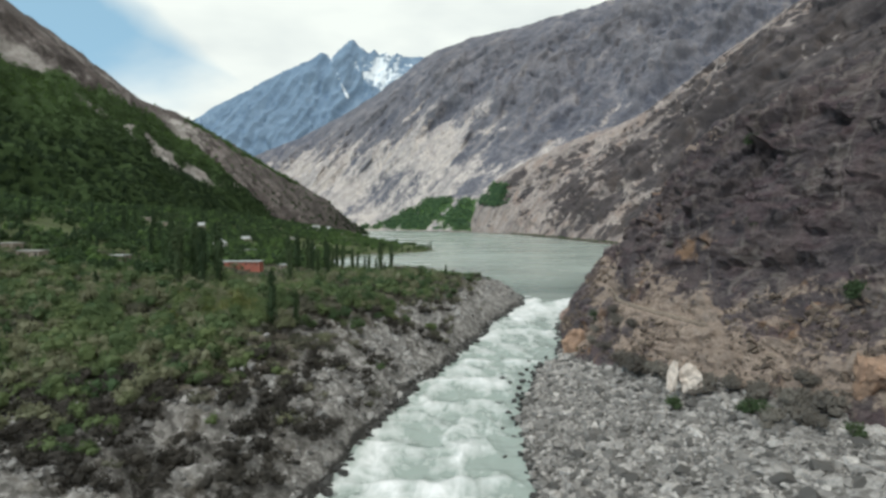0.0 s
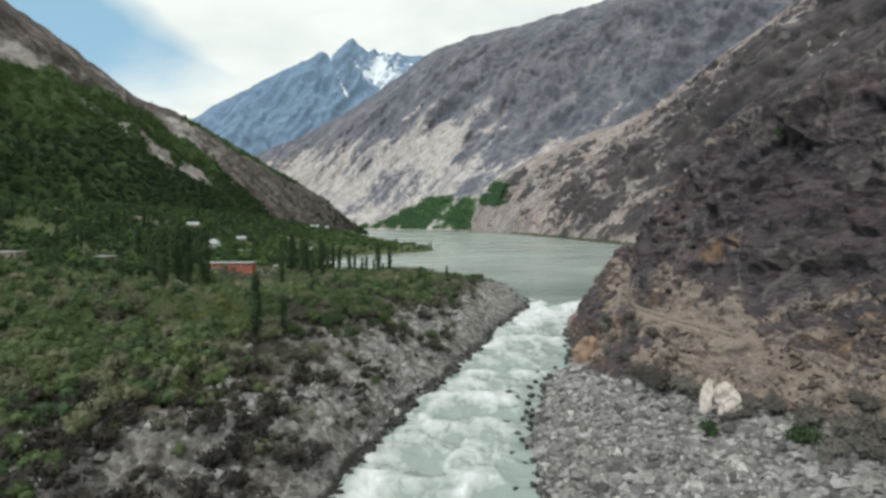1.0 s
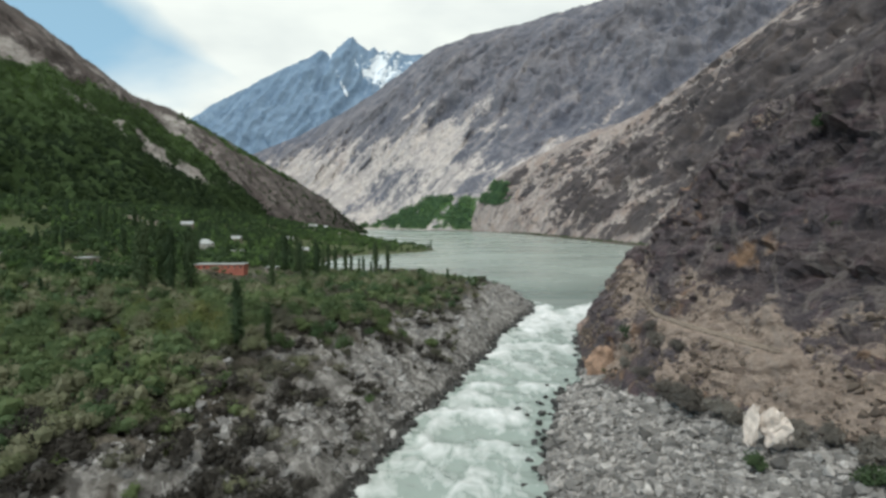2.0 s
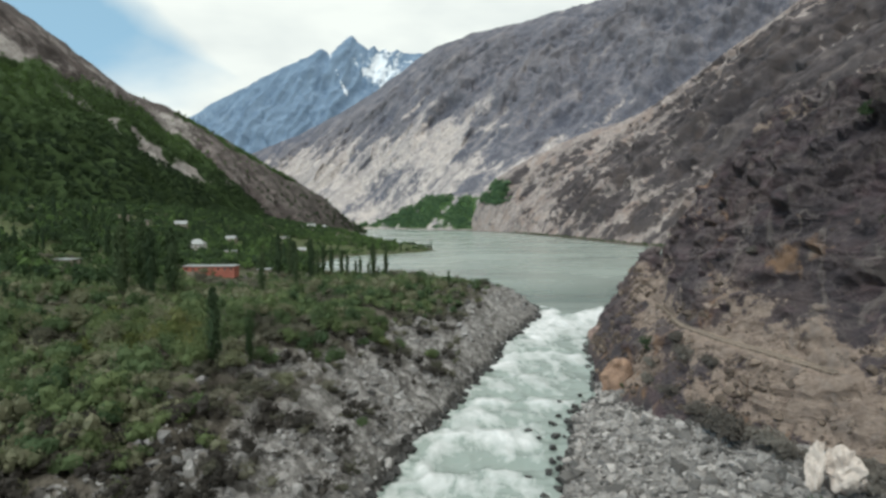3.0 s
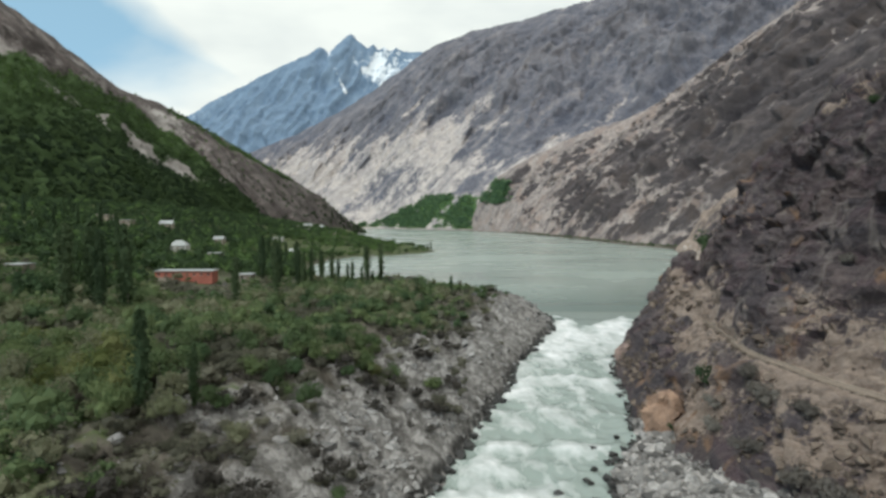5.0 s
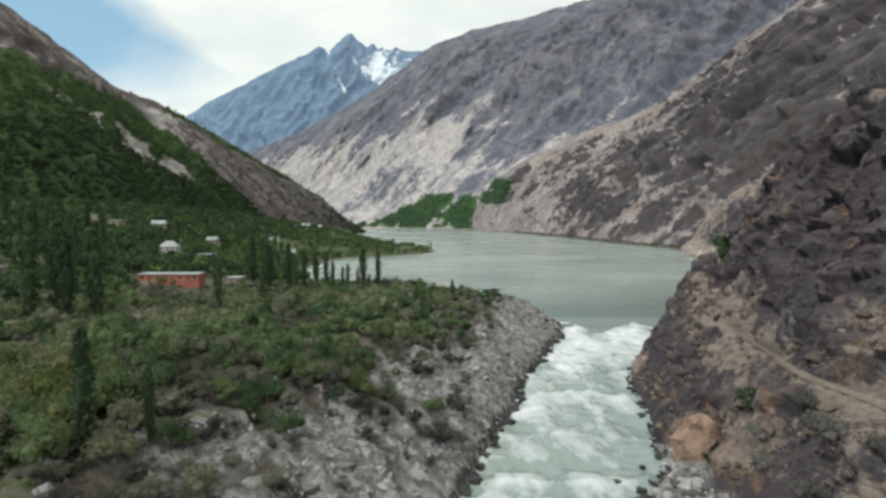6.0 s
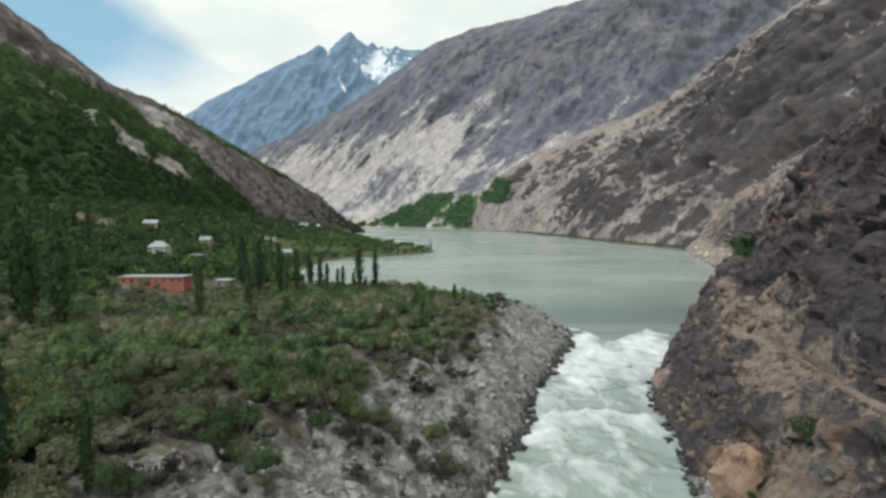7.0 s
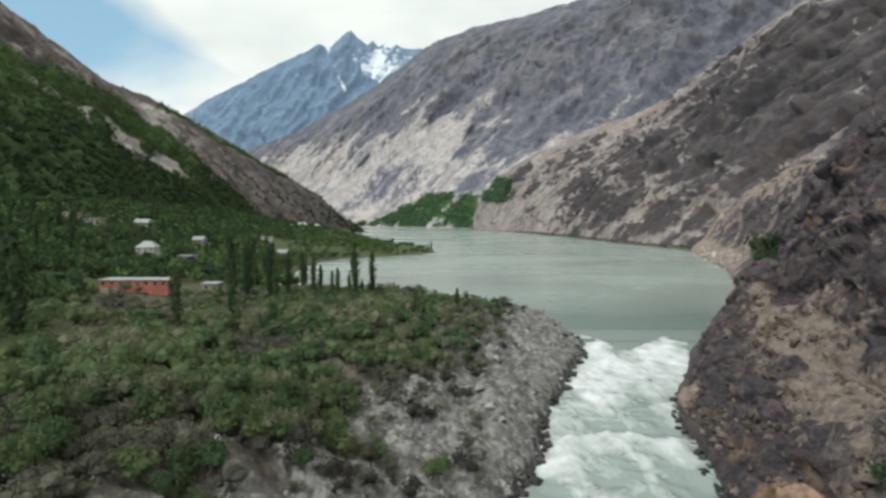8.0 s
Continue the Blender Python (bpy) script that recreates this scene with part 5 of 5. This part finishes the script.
def build_stones():
    rng = np.random.default_rng(16)
    # gravel bar at the crag's foot
    n = 16000
    ys, xs = rng.uniform(78, 205, n), rng.uniform(14, 76, n)
    toe = np.interp(ys, [p[1] for p in TOE[2:10]], [p[0] for p in TOE[2:10]])
    ok = ~inside(xs, ys, WATER) & (xs < toe + 1.5) & (seg_dist(xs, ys, RIGHT) > 0.4)
    bar = np.stack([xs, ys, ground_z(xs, ys)[0]], 1)[ok]
    size = np.clip(rng.lognormal(-0.82, 0.68, len(bar)), 0.18, 2.1)
    order = np.argsort(-size)
    ground = bpy.data.objects["ground"]
    shapes = [rock_mesh(200 + k, STONE, 14, 0.62) for k in range(8)]
    for q, k in enumerate(order[:290]):
        part("stone", shapes[q % 8], None, ground, m=Matrix.Translation(bar[k]) @ pose(0, 0, 0, rng.normal(0, 18), rng.normal(0, 18), rng.uniform(0, 360)) @ Matrix.Scale(size[k], 4))
    rest = order[290:]
    scatter_stones("bar_gravel", bar[rest], size[rest], STONE, "loose grey stones of the river bar", 21)
    # rubble on the far bank
    n = 44000
    ys, xs = 80 + 265 * rng.uniform(0, 1, n) ** 1.2, rng.uniform(-130, 48, n)
    dl = seg_dist(xs, ys, LEFT)
    dens = 1.05 - sstep(10, 46, dl + 8 * fbm(xs / 26, ys / 26, 1.0, 3))
    dens = np.maximum(dens, 0.9 * (ys < 118)) * sstep(-0.25, 0.25, fbm(xs / 9, ys / 9, 3.0, 3) + 0.1) * np.interp(ys, [190, 250], [1, 0.3])
    ok = ~inside(xs, ys, WATER) & (dl < seg_dist(xs, ys, RIGHT)) & (rng.uniform(0, 1, n) < dens) & (dl > 0.5)
    furrow = ridged((xs * 0.9 + ys * 0.45) / 13, (ys * 0.9 - xs * 0.45) / 34, 2.0, 4)
    ok &= (furrow > -0.05) | (rng.uniform(0, 1, n) < 0.3)
    bank = np.stack([xs, ys, ground_z(xs, ys)[0]], 1)[ok][:7200]
    scatter_stones("bank_rubble", bank, np.clip(rng.lognormal(-0.75, 0.6, len(bank)), 0.2, 2.0), STONE_BANK, "grey rubble and boulders on the river bank", 22)
    # loose brown stones on the crag's lower slope
    n = 5200
    ys, dd = rng.uniform(85, 262, n), rng.uniform(0.5, 21, n)
    xs = np.interp(ys, [p[1] for p in TOE], [p[0] for p in TOE]) + dd
    z, d, bench = crag_z(xs, ys)
    ok = (bench < 0.3) & (d > 1) & (fbm(xs / 8, ys / 8, 1.0, 3) > -0.15)
    pts = np.stack([xs, ys, z + 0.15], 1)[ok][:2400]
    scatter_stones("crag_rubble", pts, np.clip(rng.lognormal(-0.8, 0.6, len(pts)), 0.2, 1.7), STONE_BROWN, "tumbled brown stones on the crag's lower slope", 23)
    # wet boulders along the water's edge
    shapes = [rock_mesh(300 + k, STONE_WET, 16, 0.62, "boulder") for k in range(8)]
    for line, count, lo, hi, side in ((LEFT[3:16], 205, 0.6, 1.8, -0.2), (RIGHT[3:13], 95, 0.45, 1.6, 0.2)):
        L = smooth_line(line, count)
        for k, (x, y) in enumerate(L):
            x, y = x + rng.normal(side, 0.8), y + rng.normal(0, 1.2)
            s = rng.uniform(lo, hi)
            b = new("boulder", shapes[rng.integers(0, 8)])
            b.matrix_basis = Matrix.Translation((x, y, float(level(y)) + 0.25 * s)) @ pose(0, 0, 0, rng.normal(0, 14), rng.normal(0, 14), rng.uniform(0, 360)) @ Matrix.Scale(s, 4)
            tagged(b, "wet black boulder at the edge of the rapids", "boulder", "boulders along the water")
    for x, y, s in ((18.5, 172, 1.1), (24.5, 176, 1.3), (22, 163, 1.2), (15, 150, 1.2), (19.5, 152, 1.4), (21, 157, 1.1), (27, 181, 0.9), (14.5, 133, 1.0), (13, 118, 0.9), (20, 168, 0.8), (29, 190, 1.2), (33, 187, 0.9), (12, 108, 1.0), (24, 169, 1.6), (17, 143, 1.3), (16.5, 128, 1.2), (36, 196, 1.0), (31, 184, 1.1), (28, 303, 1.5), (31, 309, 1.3), (24, 300, 1.2), (36, 316, 1.2), (38, 309, 1.1)):
        b = new("boulder", shapes[rng.integers(0, 8)])
        b.matrix_basis = Matrix.Translation((x, y, (float(level(y)) if y < 290 else ground_at(x, y)) + 0.25)) @ pose(0, 0, 0, rng.normal(0, 10), rng.normal(0, 10), rng.uniform(0, 360)) @ Matrix.Scale(s, 4)
        tagged(b, "dark boulder breaking the surface of the rapids" if y < 290 else "dark boulder on the bank where the lake spills", "boulder", "boulders in the river" if y < 290 else "bank boulders")


def build_shore_rocks():
    rng = np.random.default_rng(24)
    shapes = [rock_mesh(500 + k, STONE_WHITE, 14, 0.7, "boulder") for k in range(5)]
    L = smooth_line(RIGHT[18:20], 60)
    for k in range(46):
        x, y = L[k] + rng.normal(0, 2.2, 2)
        x += rng.uniform(0, 9)
        s = rng.uniform(0.9, 3.4)
        z = max(0.0, float(crag_z(np.array([x]), np.array([y]))[0][0]))
        b = new("boulder", shapes[k % 5])
        b.matrix_basis = Matrix.Translation((x, y, z + 0.2 * s)) @ pose(0, 0, 0, rng.normal(0, 12), rng.normal(0, 12), rng.uniform(0, 360)) @ Matrix.Scale(s, 4)
        tagged(b, "pale boulder on the rocky lake shore", "boulder", "lake shore boulders")


def craggy_block(name, seed, size, material, cuts=4, rough=0.14):
    """A fractured block: a hull with noisy, chipped faces."""
    me = rock_mesh(seed, None, 18, 1.0)
    bm = bmesh.new()
    bm.from_mesh(me)
    bpy.data.meshes.remove(me)
    for _ in range(cuts):
        bmesh.ops.subdivide_edges(bm, edges=[e for e in bm.edges if e.calc_length() > 0.22], cuts=1, use_grid_fill=True)
        bmesh.ops.triangulate(bm, faces=bm.faces)
    bm.normal_update()
    for v in bm.verts:
        n1 = noise.fractal(v.co * 2.2 + Vector((seed, 0, 0)), 0.8, 2.0, 5)
        c = noise.voronoi(v.co * 2.6)[0]
        v.co += v.normal * (rough * n1 - 0.5 * rough * max(0.0, 0.25 - (c[1] - c[0])))
    for v in bm.verts:
        v.co = Vector((v.co.x * size[0], v.co.y * size[1], v.co.z * size[2]))
    return bm_mesh(name, bm, material)


def build_marked_rocks():
    b = new("white_rock", craggy_block("white_rock", 7, (4.2, 3.4, 4.6), STONE_WHITE, 4, 0.2))
    b.matrix_basis = Matrix.Translation((54.4, 119.8, 9.4)) @ pose(0, 0, 0, 8, 12, 12)
    tagged(b, "large pale whitewashed rock at the foot of the crag", "rock")
    c = new("white_rock", craggy_block("white_rock", 9, (1.4, 1.8, 4.1), STONE_WHITE, 4, 0.2))
    c.matrix_basis = Matrix.Translation((49.2, 119.6, 10.2)) @ pose(0, 0, 0, 0, 10, 40)
    tagged(c, "narrow pale rock slab leaning beside the whitewashed rock", "rock")
    for x, y, z, size, turn in ((48.2, 197.5, -1.2, (7.2, 7.2, 8.4), 20), (56.8, 249, -0.4, (5.8, 6.8, 8.0), 25), (77.5, 100, 14, (6.0, 5.0, 7.0), 70)):
        o = new("ochre_outcrop", craggy_block("ochre_outcrop", int(x * 3), size, PINK_ROCK if y > 220 else OCHRE, 4, 0.22))
        o.matrix_basis = Matrix.Translation((x, y, z)) @ pose(0, 0, 0, 6, -8, turn)
        tagged(o, "pinkish brown rock outcrop over the head of the rapids" if y > 220 else "rounded ochre rock outcrop at the crag's foot", "rock", "ochre outcrops")


def build_crag_plants():
    rng = np.random.default_rng(17)
    dry = [tree_kind("shrub", 110 + k, LEAF_BARE, 1.6, 2.4, 420, 0.16) for k in range(3)]
    wet = [tree_kind("shrub", 115 + k, LEAF_POPLAR, 1.5, 2.4, 420, 0.16) for k in range(3)]
    spots = [(47.5, 150, 2.2, 0), (49, 145, 2.3, 0), (46.5, 156, 2.0, 0), (50, 140, 2.2, 0), (46, 163, 1.8, 0), (51.5, 135, 1.9, 0), (49.8, 129, 1.5, 0), (45.8, 172, 1.5, 0), (46.8, 118, 1.3, 1), (56.5, 105, 1.7, 1), (59, 117, 2.1, 0), (57.5, 121, 2.0, 0),
             (60.5, 111, 1.9, 0), (62, 105, 1.8, 0), (59.5, 100, 1.9, 0), (49.5, 181, 1.2, 0), (48, 187, 1.6, 1), (52.5, 176, 1.5, 0), (50, 168, 1.6, 0), (54, 160, 1.4, 0), (46.5, 193, 1.0, 1), (65, 190, 1.0, 1), (69.5, 178, 1.0, 0), (88, 165, 1.6, 1), (96, 205, 1.3, 1), (78, 150, 1.1, 1), (82, 112, 1.7, 1), (63, 96, 1.6, 0), (66, 92, 1.4, 1), (64, 106, 2.0, 0), (66.5, 103, 2.1, 0), (68, 108, 2.0, 0)]
    for k, (x, y, s, w) in enumerate(spots):
        x, y, s = x + rng.uniform(-1.0, 3.5), y + rng.uniform(-2.5, 2.5), s * rng.uniform(0.75, 1.15)
        zc = crag_z(np.array([float(x)]), np.array([float(y)]))
        z = max(ground_at(x, y), float(zc[0][0])) if zc[1][0] > -5 else ground_at(x, y)
        plant("shrub", (wet if w else dry)[k % 3], x, y, z - 0.2, (s, s), rng.uniform(0, 360), ("dark green bush on the crag's stony slope" if w else "grey-brown bare bush at the crag's foot"), "shrub", "crag shrubs", ("trunk", "foliage"))
    kinds = [tree_kind("tree", 120 + k, LEAF_POPLAR, 3.0, 5.5, 220, 0.4) for k in range(2)]
    for k, (x, y, s) in enumerate(((127, 345, 2.0), (134, 354, 2.3), (122, 350, 1.4), (139, 366, 2.0))):
        z = float(crag_z(np.array([float(x)]), np.array([float(y)]))[0][0])
        plant("tree", kinds[k % 2], x, y, z - 0.6, (s, s), 70 * k, "dark green tree on the rocks above the lake", "tree", "lakeside trees")


# ---------------- trail ----------------
def build_trail():
    ys = np.arange(138, 218, 1.0)
    xs = np.arange(0, 45, 0.1)
    X, Y = crag_grid(xs, ys)
    z, d, _ = crag_z(X, Y)
    inner = np.array([np.interp(TRAIL_Z + 0.22, np.maximum.accumulate(zz), xx) for zz, xx in zip(z, X)])
    outer = np.array([np.interp(TRAIL_Z - 0.22, np.maximum.accumulate(zz), xx) for zz, xx in zip(z, X)])
    ker = np.ones(7) / 7
    pad = lambda a: np.convolve(np.pad(a, 3, mode="edge"), ker, "valid")
    mid = pad(0.5 * (inner + outer))
    w = 0.38
    rng = np.random.default_rng(18)
    jit = lambda s: rng.normal(0, s, len(ys))
    top = TRAIL_Z + 0.30
    rows = [np.stack([mid + w + 0.4 + jit(0.1), ys, np.full_like(ys, top + 0.35)], 1), np.stack([mid + w, ys, np.full_like(ys, top + 0.03)], 1), np.stack([mid, ys, top + jit(0.03)], 1), np.stack([mid - w + jit(0.12), ys, top + jit(0.04)], 1),
            np.stack([mid - w - 0.15 + jit(0.1), ys, np.full_like(ys, top - 0.5)], 1), np.stack([mid - w - 0.5, ys, np.full_like(ys, top - 1.6)], 1)]
    V = np.stack(rows, 1)
    me = raw_mesh("trail", V.reshape(-1, 3), grid_faces(len(ys), 6), TRAIL, smooth=False)
    trail = tagged(new("trail", me), "narrow dusty trail cut along the crag above the rapids", "path", kind="structure")
    shapes = [rock_mesh(400 + k, STONE_BROWN, 10, 0.6) for k in range(5)]
    for k in range(0, 280):
        f = k / 279 * (len(ys) - 1)
        i = int(f)
        s = rng.uniform(0.28, 0.5)
        m = Matrix.Translation((mid[i] - w - 0.25 + rng.normal(0, 0.1), ys[0] + f, top - rng.uniform(0.15, 1.1))) @ pose(0, 0, 0, rng.normal(0, 8), rng.normal(0, 8), rng.uniform(0, 360)) @ Matrix.Scale(s, 4)
        part("wall_stone", shapes[k % 5], None, trail, m=m)


# ---------------- houses ----------------
def box_bm(x0, x1, y0, y1, z0, z1, bevel=0.0, bm=None):
    bm = bm or bmesh.new()
    res = bmesh.ops.create_cube(bm, size=1.0, matrix=Matrix.Translation(((x0 + x1) / 2, (y0 + y1) / 2, (z0 + z1) / 2)) @ Matrix.Diagonal((x1 - x0, y1 - y0, z1 - z0, 1)))
    if bevel:
        bmesh.ops.bevel(bm, geom=list(bm.edges), offset=bevel, segments=1, affect="EDGES")
    return bm


def house(x, y, w, d, h, turn, wall, roof, style, label, lift=0.0):
    """A village house: walls with real openings, roof, doors, windows. style: flat, hip or gable."""
    root = new("house")
    root.empty_display_size = 0.5
    root.matrix_basis = Matrix.Translation((x, y, ground_at(x, y) + lift)) @ pose(0, 0, 0, 0, 0, turn)
    tagged(root, label, "house", "village houses")
    n = max(2, int(w // 3.2))
    sill, head, pitch = 0.35 * h, 0.75 * h, w / n
    door_at = n // 2
    t = 0.35
    # the front wall, with openings through it
    xs_, zs_ = [-w / 2], [-3.0, 0.05, sill, head, h]
    for k in range(n):
        c = -w / 2 + (k + 0.5) * pitch
        xs_ += [c - 0.55, c + 0.55]
    xs_.append(w / 2)
    bm = bmesh.new()
    g = [[bm.verts.new((a, -d / 2, b)) for b in zs_] for a in xs_]
    for i in range(len(xs_) - 1):
        for j in range(4):
            opening = i % 2 == 1 and (j == 2 or (j == 1 and i // 2 == door_at))
            if not opening:
                bm.faces.new((g[i][j], g[i + 1][j], g[i + 1][j + 1], g[i][j + 1]))
    ex = bmesh.ops.extrude_face_region(bm, geom=list(bm.faces))
    bmesh.ops.translate(bm, vec=(0, t, 0), verts=[v for v in ex["geom"] if isinstance(v, bmesh.types.BMVert)])
    bmesh.ops.recalc_face_normals(bm, faces=bm.faces)
    part("wall", bm, wall, root)
    part("wall", box_bm(-w / 2, w / 2, d / 2 - t, d / 2, -3, h), wall, root)
    part("wall", box_bm(-w / 2, -w / 2 + t, -d / 2 + t, d / 2 - t, -3, h), wall, root)
    part("wall", box_bm(w / 2 - t, w / 2, -d / 2 + t, d / 2 - t, -3, h), wall, root)
    for k in range(n):
        c = -w / 2 + (k + 0.5) * pitch
        if k == door_at:
            part("door", box_bm(c - 0.5, c + 0.5, -d / 2 + 0.1, -d / 2 + 0.18, 0.06, head - 0.02, 0.02), WOOD, root)
            continue
        win = part("window", box_bm(c - 0.5, c + 0.5, -d / 2 + 0.16, -d / 2 + 0.20, sill + 0.05, head - 0.05, 0.0), DARK_GLASS, root)
        bm = bmesh.new()
        for a in (c - 0.53, c - 0.03, c + 0.47):
            box_bm(a, a + 0.06, -d / 2 + 0.10, -d / 2 + 0.16, sill + 0.02, head - 0.02, 0, bm)
        part("window_frame", bm, WOOD, win)
        part("sill", box_bm(c - 0.62, c + 0.62, -d / 2 - 0.08, -d / 2 + 0.12, sill - 0.08, sill + 0.01, 0.01), MUD_ROOF, win)
    o = 0.45
    bm = bmesh.new()
    if style == "flat":
        box_bm(-w / 2 - o, w / 2 + o, -d / 2 - o, d / 2 + o, h + 0.003, h + 0.35, 0.03, bm)
    else:
        r = 0.0 if style == "gable" else min(d, w) * 0.42
        rise = 0.42 * d
        base = [bm.verts.new(v) for v in ((-w / 2 - o, -d / 2 - o, h + 0.003), (w / 2 + o, -d / 2 - o, h + 0.003), (w / 2 + o, d / 2 + o, h + 0.003), (-w / 2 - o, d / 2 + o, h + 0.003))]
        eave = [bm.verts.new(v.co + Vector((0, 0, 0.14))) for v in base]
        r0, r1 = bm.verts.new((-w / 2 - o + r, 0, h + rise)), bm.verts.new((w / 2 + o - r, 0, h + rise))
        bm.faces.new(base[::-1])
        for k in range(4):
            bm.faces.new((base[k], base[(k + 1) % 4], eave[(k + 1) % 4], eave[k]))
        bm.faces.new((eave[0], eave[1], r1, r0)); bm.faces.new((eave[2], eave[3], r0, r1))
        bm.faces.new((eave[1], eave[2], r1)); bm.faces.new((eave[3], eave[0], r0))
    part("roof", bm, roof, root)
    return root


RED = "long red-walled house with a pale flat roof"
PALE = "whitewashed village house with a pale tin roof"
MUDDY = "mud-walled village house with a flat grey roof"
HOUSES = [(-122.5, 341, 26, 8, 2.9, 2, RED_WALL, TIN_ROOF, "flat", RED, 1.5), (-98, 352, 6, 6, 3.0, 0, MUD_WALL, TIN_ROOF, "flat", PALE, 1.5),
          (-186, 471, 11, 9, 3.0, 6, WHITE_WALL, TIN_ROOF, "hip", PALE, 1.0), (-163, 476, 10, 7, 3.0, 0, MUD_WALL, TIN_ROOF, "flat", PALE, 0.5),
          (-172, 302, 8, 6, 2.6, -8, MUD_WALL, TIN_ROOF, "flat", PALE, 0.5), (-190, 262, 10, 7, 3.0, 5, MUD_WALL, MUD_ROOF, "flat", MUDDY, 0.0), (-205, 268, 8, 7, 3.2, 0, MUD_WALL, MUD_ROOF, "flat", MUDDY, 0.0),
          (-275, 560, 16, 8, 3.2, 4, MUD_WALL, TIN_ROOF, "flat", PALE, 1.0), (-298, 572, 11, 8, 3.2, -5, MUD_WALL, MUD_ROOF, "flat", MUDDY, 1.0), (-262, 610, 11, 8, 3.2, 10, MUD_WALL, TIN_ROOF, "gable", PALE, 1.0),
          (-205, 590, 9, 7, 3.0, 0, MUD_WALL, TIN_ROOF, "gable", PALE, 0.5), (-192, 730, 11, 8, 3.2, 0, WHITE_WALL, TIN_ROOF, "flat", PALE, 1.0), (-150, 640, 9, 7, 3, 12, MUD_WALL, TIN_ROOF, "gable", PALE, 0.5),
          (-247, 1020, 16, 10, 4.0, 0, MUD_WALL, TIN_ROOF, "flat", PALE, 1.0), (-225, 1000, 12, 9, 3.6, 8, MUD_WALL, MUD_ROOF, "flat", MUDDY, 1.0), (-250, 1120, 14, 10, 4.4, 0, WHITE_WALL, TIN_ROOF, "gable", PALE, 1.0),
          (-238, 1180, 12, 10, 4.4, -6, WHITE_WALL, TIN_ROOF, "hip", PALE, 1.0), (-170, 960, 13, 9, 3.4, 5, MUD_WALL, TIN_ROOF, "flat", PALE, 0.5), (-200, 1090, 14, 9, 3.6, 0, MUD_WALL, TIN_ROOF, "flat", PALE, 0.5)]


def build_field_walls():
    """Dry stone walls round the plots near the red house."""
    rng = np.random.default_rng(19)
    for (x0, y0), (x1, y1), h in (((-124, 330), (-175, 318), 1.8), ((-150, 262), (-116, 272), 1.5), ((-175, 318), (-205, 300), 1.8)):
        n = int(math.hypot(x1 - x0, y1 - y0) / 2.0)
        top, V = [], []
        for k in range(n + 1):
            x, y = x0 + (x1 - x0) * k / n + rng.normal(0, 0.1), y0 + (y1 - y0) * k / n + rng.normal(0, 0.1)
            z = ground_at(x, y)
            hh = h * rng.uniform(0.9, 1.1)
            V.append([(x, y - 0.35, z - 0.6), (x, y - 0.25, z + hh), (x, y + 0.25, z + hh), (x, y + 0.35, z - 0.6)])
        me = raw_mesh("stone_wall", np.array(V).reshape(-1, 3), grid_faces(n + 1, 4), MUD_WALL, smooth=False)
        tagged(new("stone_wall", me), "low dry-stone field wall beside the village houses", "wall", "field walls")


build_hillside_forest()
build_far_grove()
build_shore_brush()
build_spit_brush()
for spec in HOUSES:
    house(*spec)
build_field_walls()
build_village_trees()
build_poplars()
build_trail()
build_marked_rocks()
build_crag_plants()
build_scrub()
build_stones()
build_shore_rocks()
